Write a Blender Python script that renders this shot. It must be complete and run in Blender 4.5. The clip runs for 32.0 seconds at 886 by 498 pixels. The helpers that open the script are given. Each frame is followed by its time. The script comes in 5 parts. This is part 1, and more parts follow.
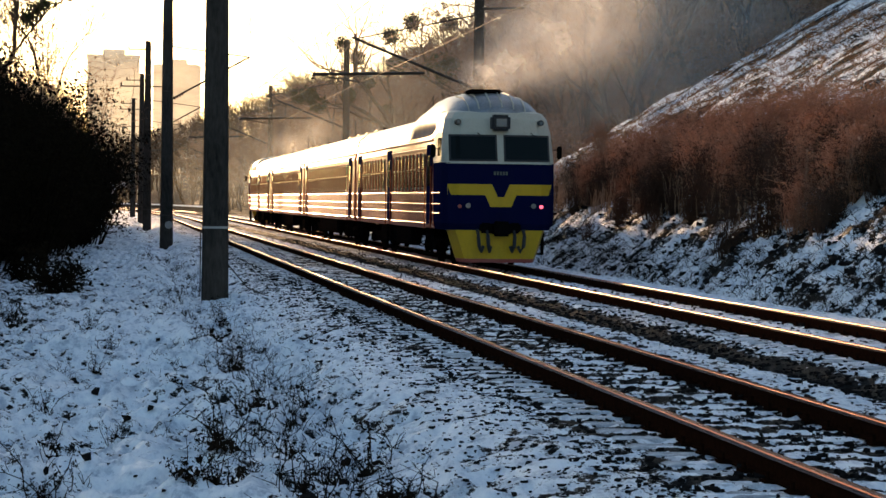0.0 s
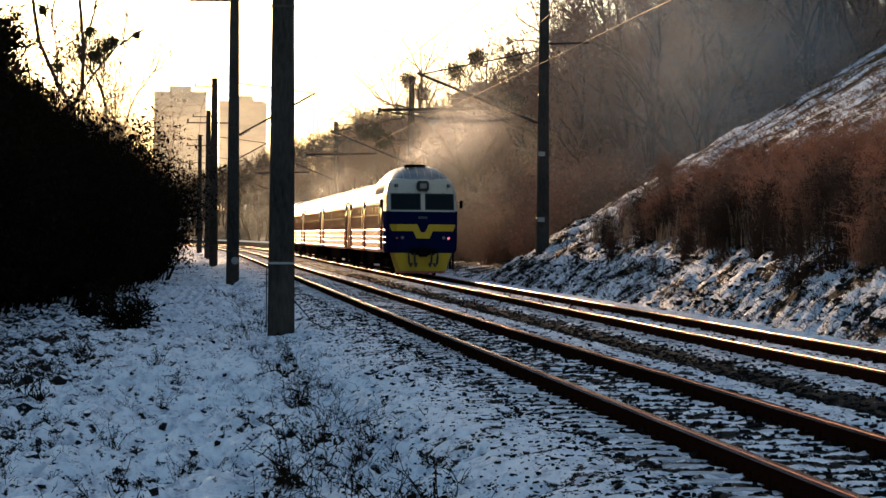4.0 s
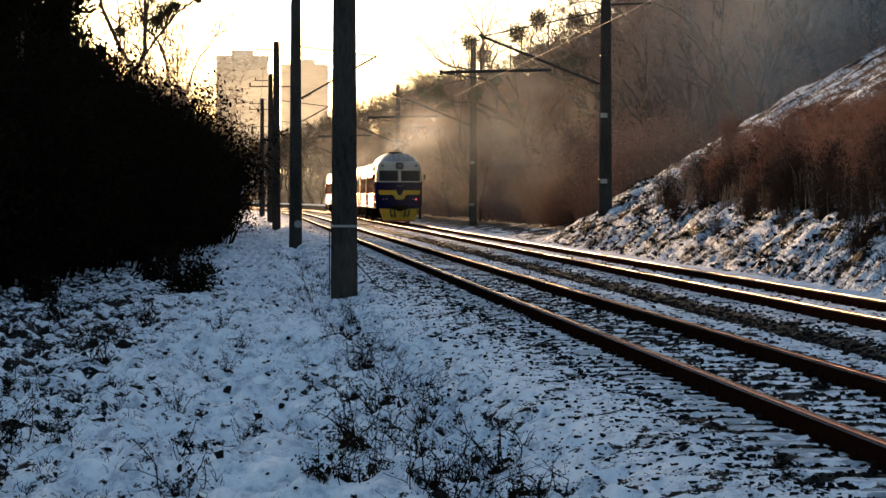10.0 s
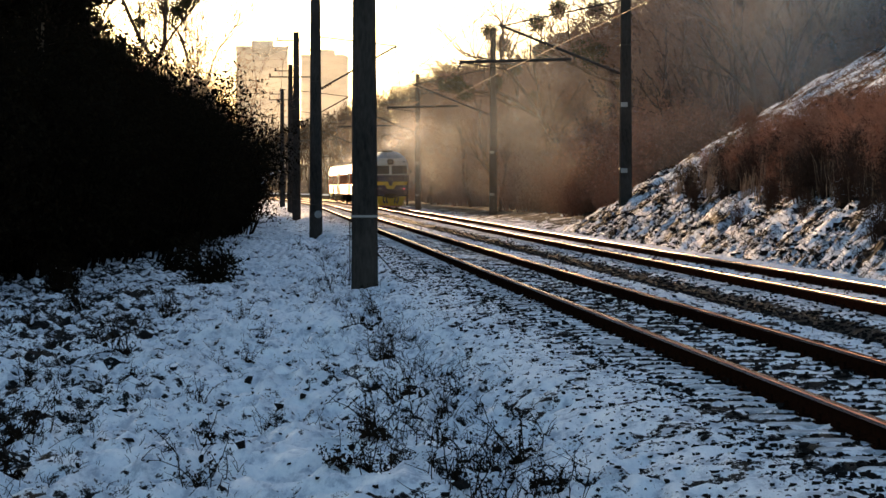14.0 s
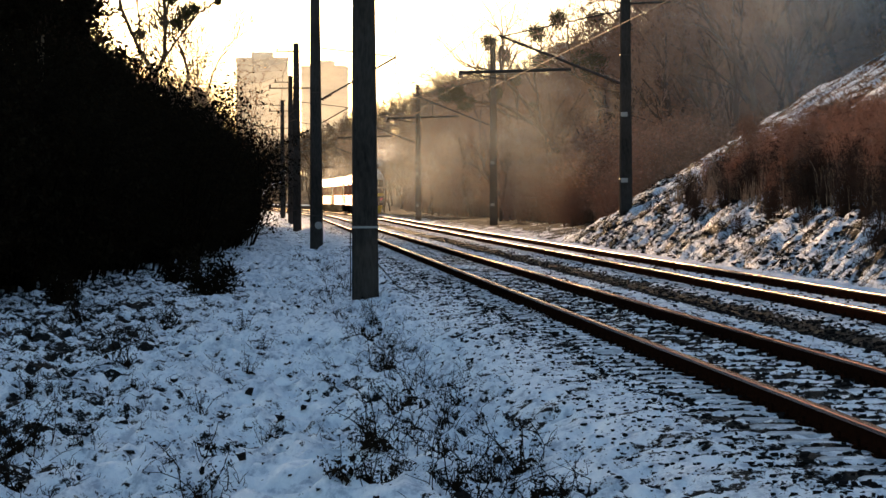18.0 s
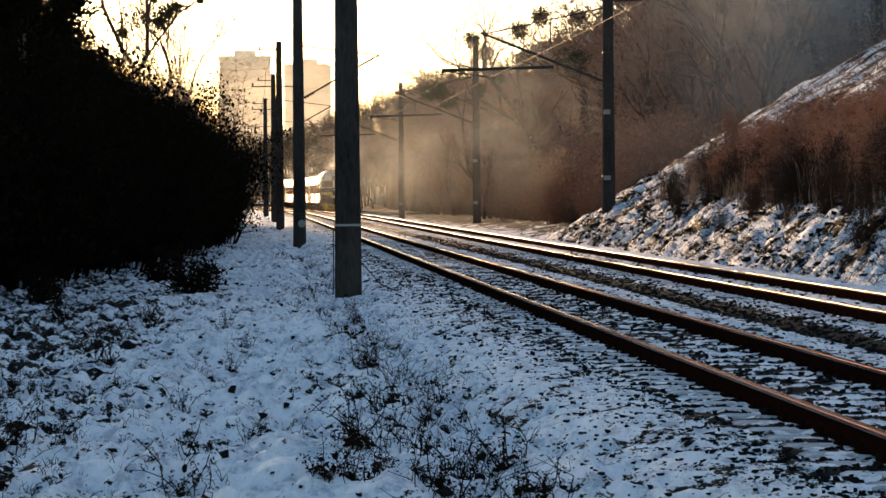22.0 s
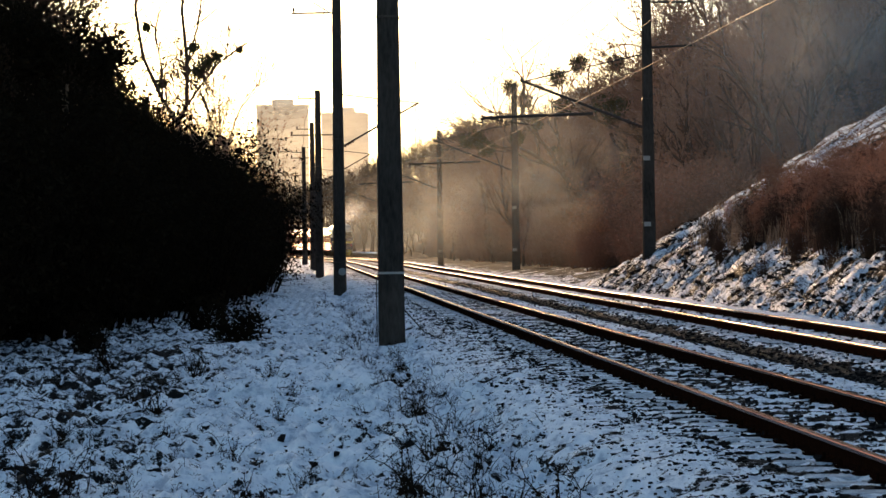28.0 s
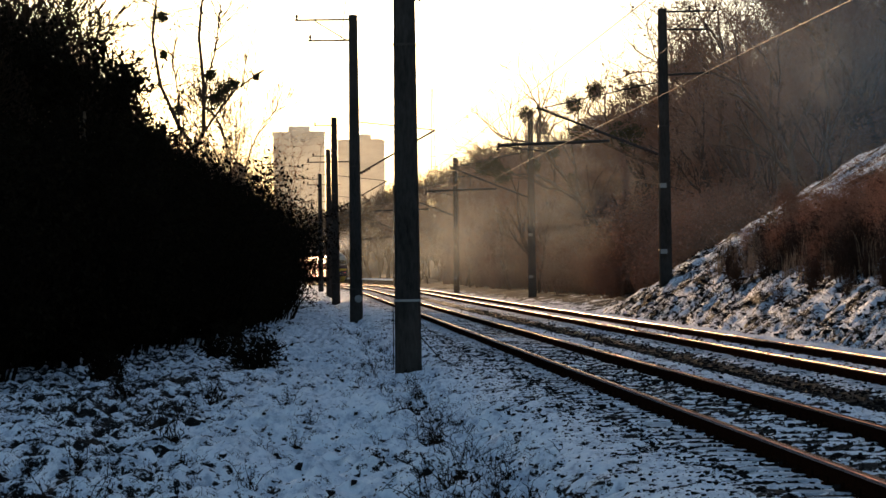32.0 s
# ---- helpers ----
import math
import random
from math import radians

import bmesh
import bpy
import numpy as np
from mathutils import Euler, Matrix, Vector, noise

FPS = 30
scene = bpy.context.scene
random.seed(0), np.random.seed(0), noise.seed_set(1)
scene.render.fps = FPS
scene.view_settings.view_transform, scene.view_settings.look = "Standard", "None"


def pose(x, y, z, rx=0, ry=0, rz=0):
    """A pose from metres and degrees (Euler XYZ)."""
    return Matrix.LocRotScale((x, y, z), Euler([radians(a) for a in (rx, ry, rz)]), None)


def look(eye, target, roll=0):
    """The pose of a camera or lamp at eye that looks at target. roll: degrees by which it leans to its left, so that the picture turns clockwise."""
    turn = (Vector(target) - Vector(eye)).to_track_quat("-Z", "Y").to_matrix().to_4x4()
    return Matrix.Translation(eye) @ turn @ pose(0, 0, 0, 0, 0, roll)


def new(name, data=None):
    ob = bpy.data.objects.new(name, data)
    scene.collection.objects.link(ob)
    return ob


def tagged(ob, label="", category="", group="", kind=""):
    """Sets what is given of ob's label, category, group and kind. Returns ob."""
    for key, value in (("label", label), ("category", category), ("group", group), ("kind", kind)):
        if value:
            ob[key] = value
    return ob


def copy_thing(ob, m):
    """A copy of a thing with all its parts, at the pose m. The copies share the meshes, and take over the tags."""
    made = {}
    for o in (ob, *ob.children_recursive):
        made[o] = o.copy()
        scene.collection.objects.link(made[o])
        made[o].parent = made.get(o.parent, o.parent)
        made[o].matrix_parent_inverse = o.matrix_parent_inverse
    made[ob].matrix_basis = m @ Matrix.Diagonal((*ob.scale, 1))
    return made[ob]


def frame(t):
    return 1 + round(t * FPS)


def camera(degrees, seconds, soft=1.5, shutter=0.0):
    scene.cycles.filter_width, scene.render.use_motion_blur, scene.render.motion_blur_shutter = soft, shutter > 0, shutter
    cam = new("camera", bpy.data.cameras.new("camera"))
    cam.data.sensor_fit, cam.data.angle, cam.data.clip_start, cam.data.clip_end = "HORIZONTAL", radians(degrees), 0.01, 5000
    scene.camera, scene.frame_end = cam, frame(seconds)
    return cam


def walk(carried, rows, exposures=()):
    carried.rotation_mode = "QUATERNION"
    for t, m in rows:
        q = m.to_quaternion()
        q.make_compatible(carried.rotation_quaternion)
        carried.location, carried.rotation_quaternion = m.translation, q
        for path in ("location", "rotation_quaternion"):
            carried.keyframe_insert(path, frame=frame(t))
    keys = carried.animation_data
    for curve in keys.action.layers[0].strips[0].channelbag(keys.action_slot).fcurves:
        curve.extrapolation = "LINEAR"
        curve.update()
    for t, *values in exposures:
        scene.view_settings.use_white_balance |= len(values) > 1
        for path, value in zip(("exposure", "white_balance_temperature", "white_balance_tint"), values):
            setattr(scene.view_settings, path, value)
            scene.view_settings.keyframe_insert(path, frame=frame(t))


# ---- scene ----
cam = camera(24.0, 32.0, soft=1.5)

# seconds, x, y, z, turn to the left, tilt up, lean
PATH = [
    (0.0, 0.012, -0.009, 1.750, -4.188, -1.328, 0.646),
    (0.5, 0.003, -0.000, 1.758, -3.282, -0.992, 0.660),
    (1.0, 0.004, -0.006, 1.756, -2.669, -0.937, 0.830),
    (1.5, -0.003, -0.024, 1.752, -2.532, -0.888, 1.029),
    (2.0, -0.007, -0.033, 1.761, -2.356, -0.888, 0.873),
    (2.5, 0.003, -0.032, 1.756, -2.340, -0.834, 0.796),
    (3.0, 0.001, -0.030, 1.754, -2.206, -0.846, 0.706),
    (3.5, 0.003, -0.026, 1.756, -2.295, -0.670, 0.565),
    (4.0, 0.012, -0.039, 1.753, -2.380, -0.384, 0.451),
    (4.5, 0.007, -0.013, 1.756, -2.232, -0.373, 0.460),
    (6.5, 0.023, -0.004, 1.749, -2.134, -0.378, 0.002),
    (7.0, 0.019, -0.001, 1.755, -1.907, -0.674, 0.162),
    (7.5, 0.011, -0.011, 1.758, -1.886, -1.071, 0.238),
    (8.0, 0.019, -0.010, 1.748, -1.285, -1.070, 0.292),
    (8.5, 0.016, -0.012, 1.754, -1.433, -0.945, 0.316),
    (9.0, 0.013, -0.012, 1.764, -1.883, -1.095, 0.198),
    (9.5, 0.006, -0.005, 1.746, -1.054, -1.342, 0.141),
    (10.0, 0.008, -0.004, 1.749, -0.669, -1.424, 0.123),
    (10.5, 0.007, 0.003, 1.752, 0.263, -1.235, -0.215),
    (11.0, 0.013, -0.009, 1.750, 0.053, -1.158, -0.114),
    (11.5, 0.006, -0.004, 1.745, -0.025, -1.275, -0.220),
    (12.0, 0.009, -0.006, 1.750, -0.341, -1.440, -0.119),
    (12.5, 0.002, -0.006, 1.751, -0.071, -1.460, -0.050),
    (13.0, 0.000, -0.000, 1.750, -0.000, -1.476, 0.000),
    (13.5, -0.003, 0.001, 1.744, 0.019, -1.474, 0.060),
    (14.0, 0.003, 0.004, 1.749, -0.114, -1.702, -0.043),
    (14.5, -0.006, 0.011, 1.751, -0.113, -1.550, 0.030),
    (16.5, 0.002, -0.004, 1.753, -0.150, -1.652, -0.176),
    (17.0, 0.002, -0.005, 1.749, -0.012, -1.485, -0.178),
    (17.5, 0.004, 0.005, 1.750, -0.115, -1.422, -0.399),
    (18.0, 0.009, -0.003, 1.752, -0.094, -1.415, -0.283),
    (18.5, 0.002, 0.004, 1.747, -0.314, -1.312, -0.400),
    (19.0, 0.005, 0.003, 1.752, -0.308, -1.473, -0.464),
    (19.5, 0.006, 0.004, 1.745, -0.383, -1.455, -0.533),
    (20.0, 0.014, 0.006, 1.749, -0.589, -1.518, -0.475),
    (20.5, 0.010, 0.009, 1.748, -0.303, -1.783, -0.592),
    (21.0, 0.010, 0.002, 1.748, -0.582, -1.532, -0.520),
    (21.5, 0.008, 0.014, 1.747, -0.465, -1.500, -0.409),
    (22.0, 0.019, -0.004, 1.743, -0.548, -1.470, -0.436),
    (22.5, 0.010, 0.000, 1.748, -0.422, -1.374, -0.415),
    (23.0, 0.009, 0.008, 1.745, -0.714, -1.454, -0.312),
    (23.5, 0.011, 0.024, 1.749, 0.581, -2.339, -0.350),
    (24.0, -0.014, 0.045, 1.734, 1.267, -0.804, -1.254),
    (24.5, -0.068, 0.048, 1.742, 0.757, -1.264, -1.880),
    (26.5, -0.097, 0.038, 1.747, 0.598, -1.444, -1.091),
    (27.0, -0.097, 0.027, 1.746, 0.590, -1.011, -0.959),
    (27.5, -0.098, 0.029, 1.747, 0.557, -0.618, -0.995),
    (28.0, -0.097, 0.024, 1.745, 0.475, -0.158, -0.780),
    (28.5, -0.095, 0.035, 1.741, 0.366, 0.136, -0.773),
    (29.0, -0.094, 0.030, 1.753, 0.589, 0.282, -0.707),
    (29.5, -0.097, 0.030, 1.748, 0.382, 0.318, -0.628),
    (30.0, -0.096, 0.038, 1.745, 0.521, 0.520, -0.715),
    (30.5, -0.099, 0.037, 1.745, 0.697, 0.437, -0.515),
    (31.0, -0.102, 0.033, 1.745, 0.726, 0.351, -0.515),
    (31.5, -0.105, 0.032, 1.753, 0.747, 0.296, -0.551),
    (31.8, -0.114, 0.024, 1.763, 0.752, 0.333, -0.715),
    (32.0, -0.114, 0.024, 1.763, 0.902, 0.583, -0.715),]


def eye(x, y, z, turn, tilt, lean):
    return pose(x, y, z, 90 + tilt, 0, turn) @ pose(0, 0, 0, 0, 0, lean)


EXPOSURES = [(t, stops + 0.02, 6800 if t < 28 else 6500, 10) for t, stops in ((0.0, 1.04), (1.0, 0.72), (4.0, 0.74), (7.0, 0.34), (9.0, 0.42), (10.0, 0.85), (11.0, 0.9), (13.0, 0.95), (22.0, 0.97), (24.5, 0.97), (27.0, 0.95), (28.0, 0.85), (29.0, 0.42), (32.0, 0.38))]
walk(cam, [(r[0], eye(*r[1:])) for r in PATH], EXPOSURES)

# ---- daylight: a low sun behind the trees ahead, to the left of the line ----
SUN_TURN, SUN_HEIGHT = -16.0, 8.5
world = bpy.data.worlds.new("winter_sky")
scene.world = world
world.use_nodes = True
wn = world.node_tree
sky = wn.nodes.new("ShaderNodeTexSky")
sky.sky_type = "NISHITA"
sky.sun_disc = False
sky.sun_elevation = radians(SUN_HEIGHT)
sky.sun_rotation = radians(SUN_TURN)
sky.air_density, sky.dust_density, sky.ozone_density = 1.0, 1.6, 2.0
wn.links.new(sky.outputs[0], wn.nodes["Background"].inputs[0])
wn.nodes["Background"].inputs[1].default_value = 0.15
sun = new("sun", bpy.data.lights.new("sun", "SUN"))
sun.data.energy, sun.data.angle, sun.data.color = 5.0, radians(1.0), (1.0, 0.63, 0.34)
a, e = radians(SUN_TURN), radians(SUN_HEIGHT)
SUN_WAY = Vector((math.sin(a) * math.cos(e), math.cos(a) * math.cos(e), math.sin(e)))
sun.matrix_basis = look(SUN_WAY * 300, (0, 0, 0))

# ---- materials ----
def material(name):
    m = bpy.data.materials.new(name)
    m.use_nodes = True
    t = m.node_tree
    return m, t, t.nodes["Principled BSDF"]


def node(t, kind, links=None, **values):
    n = t.nodes.new("ShaderNode" + kind)
    for key, value in values.items():
        if key.startswith("i_"):
            n.inputs[key[2:].replace("_", " ")].default_value = value
    for key, value in (links or {}).items():
        t.links.new(value, n.inputs[key])
    return n


def ramp(t, source, stops):
    n = t.nodes.new("ShaderNodeValToRGB")
    while len(n.color_ramp.elements) < len(stops):
        n.color_ramp.elements.new(0.5)
    for el, (at, c) in zip(n.color_ramp.elements, stops):
        el.position, el.color = at, (*c, 1) if len(c) == 3 else c
    t.links.new(source, n.inputs[0])
    return n.outputs[0]


def blend(t, fac, a, b, mode="MIX"):
    n = t.nodes.new("ShaderNodeMix")
    n.data_type, n.blend_type = "RGBA", mode
    for i, v in ((0, fac), (6, a), (7, b)):
        if isinstance(v, (int, float)):
            n.inputs[i].default_value = v
        elif isinstance(v, tuple):
            n.inputs[i].default_value = (*v, 1)
        else:
            t.links.new(v, n.inputs[i])
    return n.outputs[2]


def noisy(t, scale, detail=5, rough=0.6, coords=None):
    c = coords or t.nodes.new("ShaderNodeTexCoord").outputs["Object"]
    return node(t, "TexNoise", {"Vector": c}, i_Scale=scale, i_Detail=detail, i_Roughness=rough).outputs[0]


def bumped(t, p, source, strength, distance):
    b = node(t, "Bump", {"Height": source}, i_Strength=strength, i_Distance=distance)
    t.links.new(b.outputs[0], p.inputs["Normal"])


def grained(name, dark, light, scale=8.0, rough=0.7, metal=0.0, bump=0.3, depth=0.01, fine=9.0, vary=0.0, stretch=None, shine=0.0):
    """A surface whose colour goes from dark to light by two sizes of grain."""
    m, t, p = material(name)
    coords = t.nodes.new("ShaderNodeTexCoord").outputs["Object"]
    if stretch:
        mp = node(t, "Mapping", {"Vector": coords})
        mp.inputs["Scale"].default_value = stretch
        coords = mp.outputs[0]
    a = noisy(t, scale, 4, 0.6, coords)
    b = noisy(t, scale * fine, 3, 0.6, coords)
    mix = blend(t, 0.45, a, b)
    c = ramp(t, mix, [(0.3, dark), (0.7, light)])
    if vary:
        info = t.nodes.new("ShaderNodeObjectInfo").outputs["Random"]
        c = blend(t, vary, c, ramp(t, info, [(0, tuple(v * 0.45 for v in dark)), (1, tuple(min(1, v * 1.6) for v in light))]))
    t.links.new(c, p.inputs["Base Color"])
    p.inputs["Roughness"].default_value, p.inputs["Metallic"].default_value = rough, metal
    p.inputs["Specular IOR Level"].default_value = shine
    if bump:
        bumped(t, p, mix, bump, depth)
    return m


def snow_ground():
    """Thin old snow, with earth and dead grass showing where the attribute bare rises."""
    m, t, p = material("snow_ground")
    coords = t.nodes.new("ShaderNodeTexCoord").outputs["Object"]
    at = t.nodes.new("ShaderNodeAttribute")
    at.attribute_name = "bare"
    big = noisy(t, 0.7, 5, 0.65, coords)
    mp = node(t, "Mapping", {"Vector": coords})
    mp.inputs["Scale"].default_value = (1.0, 0.55, 1.0)
    small = noisy(t, 9.0, 5, 0.75, mp.outputs[0])
    tiny = noisy(t, 45.0, 3, 0.7, coords)
    s = node(t, "Math", {0: blend(t, 0.4, big, (0.5, 0.5, 0.5)), 1: small})
    s.operation = "ADD"
    s2 = node(t, "Math", {0: s.outputs[0], 1: at.outputs["Fac"]})
    s2.operation = "ADD"
    mask = ramp(t, node(t, "Math", {0: s2.outputs[0]}, i_Value=1.0).outputs[0], [(0.0, (0, 0, 0)), (1.0, (1, 1, 1))])
    mr = t.nodes.new("ShaderNodeMapRange")
    mr.inputs["From Min"].default_value, mr.inputs["From Max"].default_value = 1.14, 1.20
    t.links.new(s2.outputs[0], mr.inputs[0])
    t.nodes.remove(mask.node)
    mid = noisy(t, 4.0, 4, 0.6, mp.outputs[0])
    # bluish dark mottling puts the shade of small dimples into the snow's colour
    snow = ramp(t, blend(t, 0.5, small, mid), [(0.40, (0.44, 0.49, 0.56)), (0.49, (0.80, 0.83, 0.87)), (0.60, (0.95, 0.96, 0.97))])
    soil = ramp(t, tiny, [(0.3, (0.004, 0.004, 0.004)), (0.6, (0.010, 0.0095, 0.009)), (0.8, (0.025, 0.022, 0.02))])
    t.links.new(blend(t, mr.outputs[0], snow, soil), p.inputs["Base Color"])
    p.inputs["Roughness"].default_value = 0.75
    p.inputs["Specular IOR Level"].default_value = 0.05
    h = blend(t, 0.4, small, tiny)
    bumped(t, p, h, 0.8, 0.06)
    return m


def smoke(name, colour, density, seed, low=0.2, high=0.75, shade=0.4):
    """Thin smoke: light passes through, least in the middle and not at all hindered at the rim."""
    m, t, p = material(name)
    c = t.nodes.new("ShaderNodeTexCoord").outputs["Object"]
    grad = t.nodes.new("ShaderNodeTexGradient")
    grad.gradient_type = "QUADRATIC_SPHERE"
    t.links.new(c, grad.inputs[0])
    mp = node(t, "Mapping", {"Vector": c})
    mp.inputs["Location"].default_value = (seed, seed * 2, 0)
    n = node(t, "MapRange", {0: noisy(t, 2.2, 6, 0.65, mp.outputs[0])})
    n.inputs["From Min"].default_value, n.inputs["From Max"].default_value = low, high
    a = node(t, "Math", {0: grad.outputs[1], 1: n.outputs[0]})
    a.operation = "MULTIPLY"
    b = node(t, "Math", {0: a.outputs[0]})
    b.operation, b.inputs[1].default_value = "MULTIPLY", density
    b.use_clamp = True
    clear = t.nodes.new("ShaderNodeBsdfTransparent")
    trans = t.nodes.new("ShaderNodeBsdfTranslucent")
    diff = t.nodes.new("ShaderNodeBsdfDiffuse")
    trans.inputs[0].default_value = diff.inputs[0].default_value = (*colour, 1)
    both = t.nodes.new("ShaderNodeMixShader")
    both.inputs[0].default_value = shade
    t.links.new(trans.outputs[0], both.inputs[1])
    t.links.new(diff.outputs[0], both.inputs[2])
    mix = t.nodes.new("ShaderNodeMixShader")
    t.links.new(b.outputs[0], mix.inputs[0])
    t.links.new(clear.outputs[0], mix.inputs[1])
    t.links.new(both.outputs[0], mix.inputs[2])
    t.links.new(mix.outputs[0], t.nodes["Material Output"].inputs[0])
    t.nodes.remove(p)
    return m


def paint(name, colour, rough=0.3, dirt=0.25, metal=0.0, coat=0.0, shine=0.5):
    m, t, p = material(name)
    coords = t.nodes.new("ShaderNodeTexCoord").outputs["Object"]
    mp = node(t, "Mapping", {"Vector": coords})
    mp.inputs["Scale"].default_value = (1, 1, 0.35)
    a = noisy(t, 1.6, 6, 0.7, mp.outputs[0])
    b = noisy(t, 22, 3, 0.6, coords)
    mix = blend(t, 0.35, a, b)
    grime = tuple(0.25 * v + 0.02 for v in colour)
    t.links.new(blend(t, ramp(t, mix, [(0.45, (0, 0, 0)), (0.75, (dirt, dirt, dirt))]), colour, grime), p.inputs["Base Color"])
    r = t.nodes.new("ShaderNodeMapRange")
    r.inputs["To Min"].default_value, r.inputs["To Max"].default_value = rough * 0.8, min(1, rough * 1.5)
    t.links.new(mix, r.inputs[0])
    t.links.new(r.outputs[0], p.inputs["Roughness"])
    p.inputs["Metallic"].default_value = metal
    p.inputs["Coat Weight"].default_value = coat
    p.inputs["Specular IOR Level"].default_value = shine
    bumped(t, p, b, 0.06, 0.004)
    return m


def glowing(name, colour, strength):
    m, t, p = material(name)
    p.inputs["Base Color"].default_value = (*colour, 1)
    p.inputs["Emission Color"].default_value = (*colour, 1)
    p.inputs["Emission Strength"].default_value = strength
    return m


SNOW = snow_ground()
SNOW_CAP = grained("snow_cap", (0.62, 0.66, 0.72), (0.84, 0.86, 0.89), 6, 0.75, bump=0.5, depth=0.02)
# far darker than weathered concrete: the backlit side's shade is in the colour
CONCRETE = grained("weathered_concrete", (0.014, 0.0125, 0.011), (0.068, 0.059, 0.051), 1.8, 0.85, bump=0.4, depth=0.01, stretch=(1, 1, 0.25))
SLEEPER = grained("frosted_concrete_sleeper", (0.12, 0.12, 0.125), (0.78, 0.82, 0.87), 9, 0.8, vary=0.25)
RUST = grained("rusty_rail", (0.005, 0.0025, 0.002), (0.02, 0.008, 0.0045), 14, 0.7, bump=0.25, depth=0.004)
# the sun's orange glow on the polished steel is put into this colour
RAILHEAD = grained("polished_rail_head", (0.30, 0.12, 0.07), (0.52, 0.26, 0.16), 5, 0.15, metal=1.0, bump=0.05, depth=0.002)
STEEL = grained("dark_steel", (0.025, 0.023, 0.022), (0.09, 0.075, 0.06), 6, 0.55, metal=0.6)
WIRE = grained("copper_wire", (0.09, 0.065, 0.05), (0.18, 0.13, 0.095), 5, 0.55, metal=0.3, bump=0)
STONE = grained("ballast_stone", (0.005, 0.0048, 0.0048), (0.022, 0.02, 0.019), 6, 0.85)
BARK = grained("bark", (0.045, 0.03, 0.022), (0.15, 0.10, 0.068), 5, 0.9, bump=0.6, depth=0.02, vary=0.25)
TWIG = grained("twigs", (0.13, 0.074, 0.048), (0.42, 0.26, 0.17), 3, 0.8, bump=0, vary=0.3)
# next three are near black: the backlit silhouette is put into the colour
BACKLIT_TWIG = grained("dark_twigs", (0.014, 0.009, 0.006), (0.06, 0.036, 0.022), 3, 0.9, bump=0, vary=0.2)
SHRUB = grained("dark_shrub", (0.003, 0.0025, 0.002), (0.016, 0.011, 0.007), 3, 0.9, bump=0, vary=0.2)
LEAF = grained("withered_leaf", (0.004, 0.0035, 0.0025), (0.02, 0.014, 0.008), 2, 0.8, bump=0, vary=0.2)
MISTLETOE = grained("mistletoe", (0.025, 0.028, 0.010), (0.09, 0.09, 0.035), 2, 0.7, bump=0)
# REED and BRIGHT_REED carry sunlight in their colour, BRUSH the shade at the foot
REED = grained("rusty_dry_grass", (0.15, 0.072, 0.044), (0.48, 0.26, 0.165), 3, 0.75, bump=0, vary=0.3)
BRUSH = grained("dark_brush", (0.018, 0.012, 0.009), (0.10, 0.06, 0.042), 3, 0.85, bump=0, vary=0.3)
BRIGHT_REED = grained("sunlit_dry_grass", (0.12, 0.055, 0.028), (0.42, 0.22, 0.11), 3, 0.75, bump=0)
STRAW = grained("pale_straw", (0.16, 0.09, 0.05), (0.5, 0.36, 0.24), 3, 0.8, bump=0)
WEED = grained("dead_weed", (0.006, 0.0045, 0.0035), (0.026, 0.018, 0.012), 6, 0.85, bump=0, vary=0.2)
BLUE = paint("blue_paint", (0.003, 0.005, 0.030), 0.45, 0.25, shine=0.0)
# red of the low sun's glare painted over what is blue paint
SIDE_GLARE = paint("side_paint", (0.20, 0.030, 0.018), 0.32, 0.3, shine=0.12)
YELLOW = paint("yellow_paint", (0.46, 0.29, 0.012), 0.45, 0.5, shine=0.2)
CREAM = paint("cream_paint", (0.42, 0.40, 0.32), 0.4, 0.35, shine=0.3)
DOME = paint("frosted_dome_paint", (0.26, 0.28, 0.29), 0.36, 0.8, metal=0.65)
# roof and strips: orange and red of the reflected sun put into the colour
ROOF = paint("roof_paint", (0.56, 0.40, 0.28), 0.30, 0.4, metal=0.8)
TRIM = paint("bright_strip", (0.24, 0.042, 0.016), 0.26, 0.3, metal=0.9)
BLACK = paint("black_running_gear", (0.004, 0.0035, 0.0035), 0.8, 0.1, shine=0.0)
DIM = paint("faded_number", (0.10, 0.11, 0.09), 0.5, 0.4, shine=0.1)
# edge and side of the rail head: red of the sun's glint in the colour
RAIL_EDGE = grained("worn_rail_edge", (0.16, 0.035, 0.015), (0.30, 0.075, 0.03), 6, 0.40, metal=1.0, bump=0.05, depth=0.002)
HEADSIDE = grained("rail_side", (0.012, 0.004, 0.0025), (0.05, 0.014, 0.006), 7, 0.24, bump=0.1, depth=0.002, shine=0.6)
RUBBER = paint("black_rubber", (0.015, 0.015, 0.016), 0.7, 0.3)
REDBAND = paint("red_band", (0.25, 0.04, 0.03), 0.4, 0.4)
GLASS = paint("dark_window_glass", (0.006, 0.010, 0.011), 0.06, 0.1, shine=0.05)
# tan is the reflected sky, put into the glass colour
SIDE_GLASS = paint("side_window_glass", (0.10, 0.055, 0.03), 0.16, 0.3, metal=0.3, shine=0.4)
LENS = paint("lamp_lens", (0.10, 0.12, 0.13), 0.08, 0.1)
TAIL = glowing("tail_light", (1.0, 0.10, 0.17), 1.1)
INSULATOR = paint("brown_porcelain", (0.06, 0.03, 0.02), 0.2, 0.2)
SIGN = paint("white_plate", (0.26, 0.25, 0.23), 0.5, 0.3)
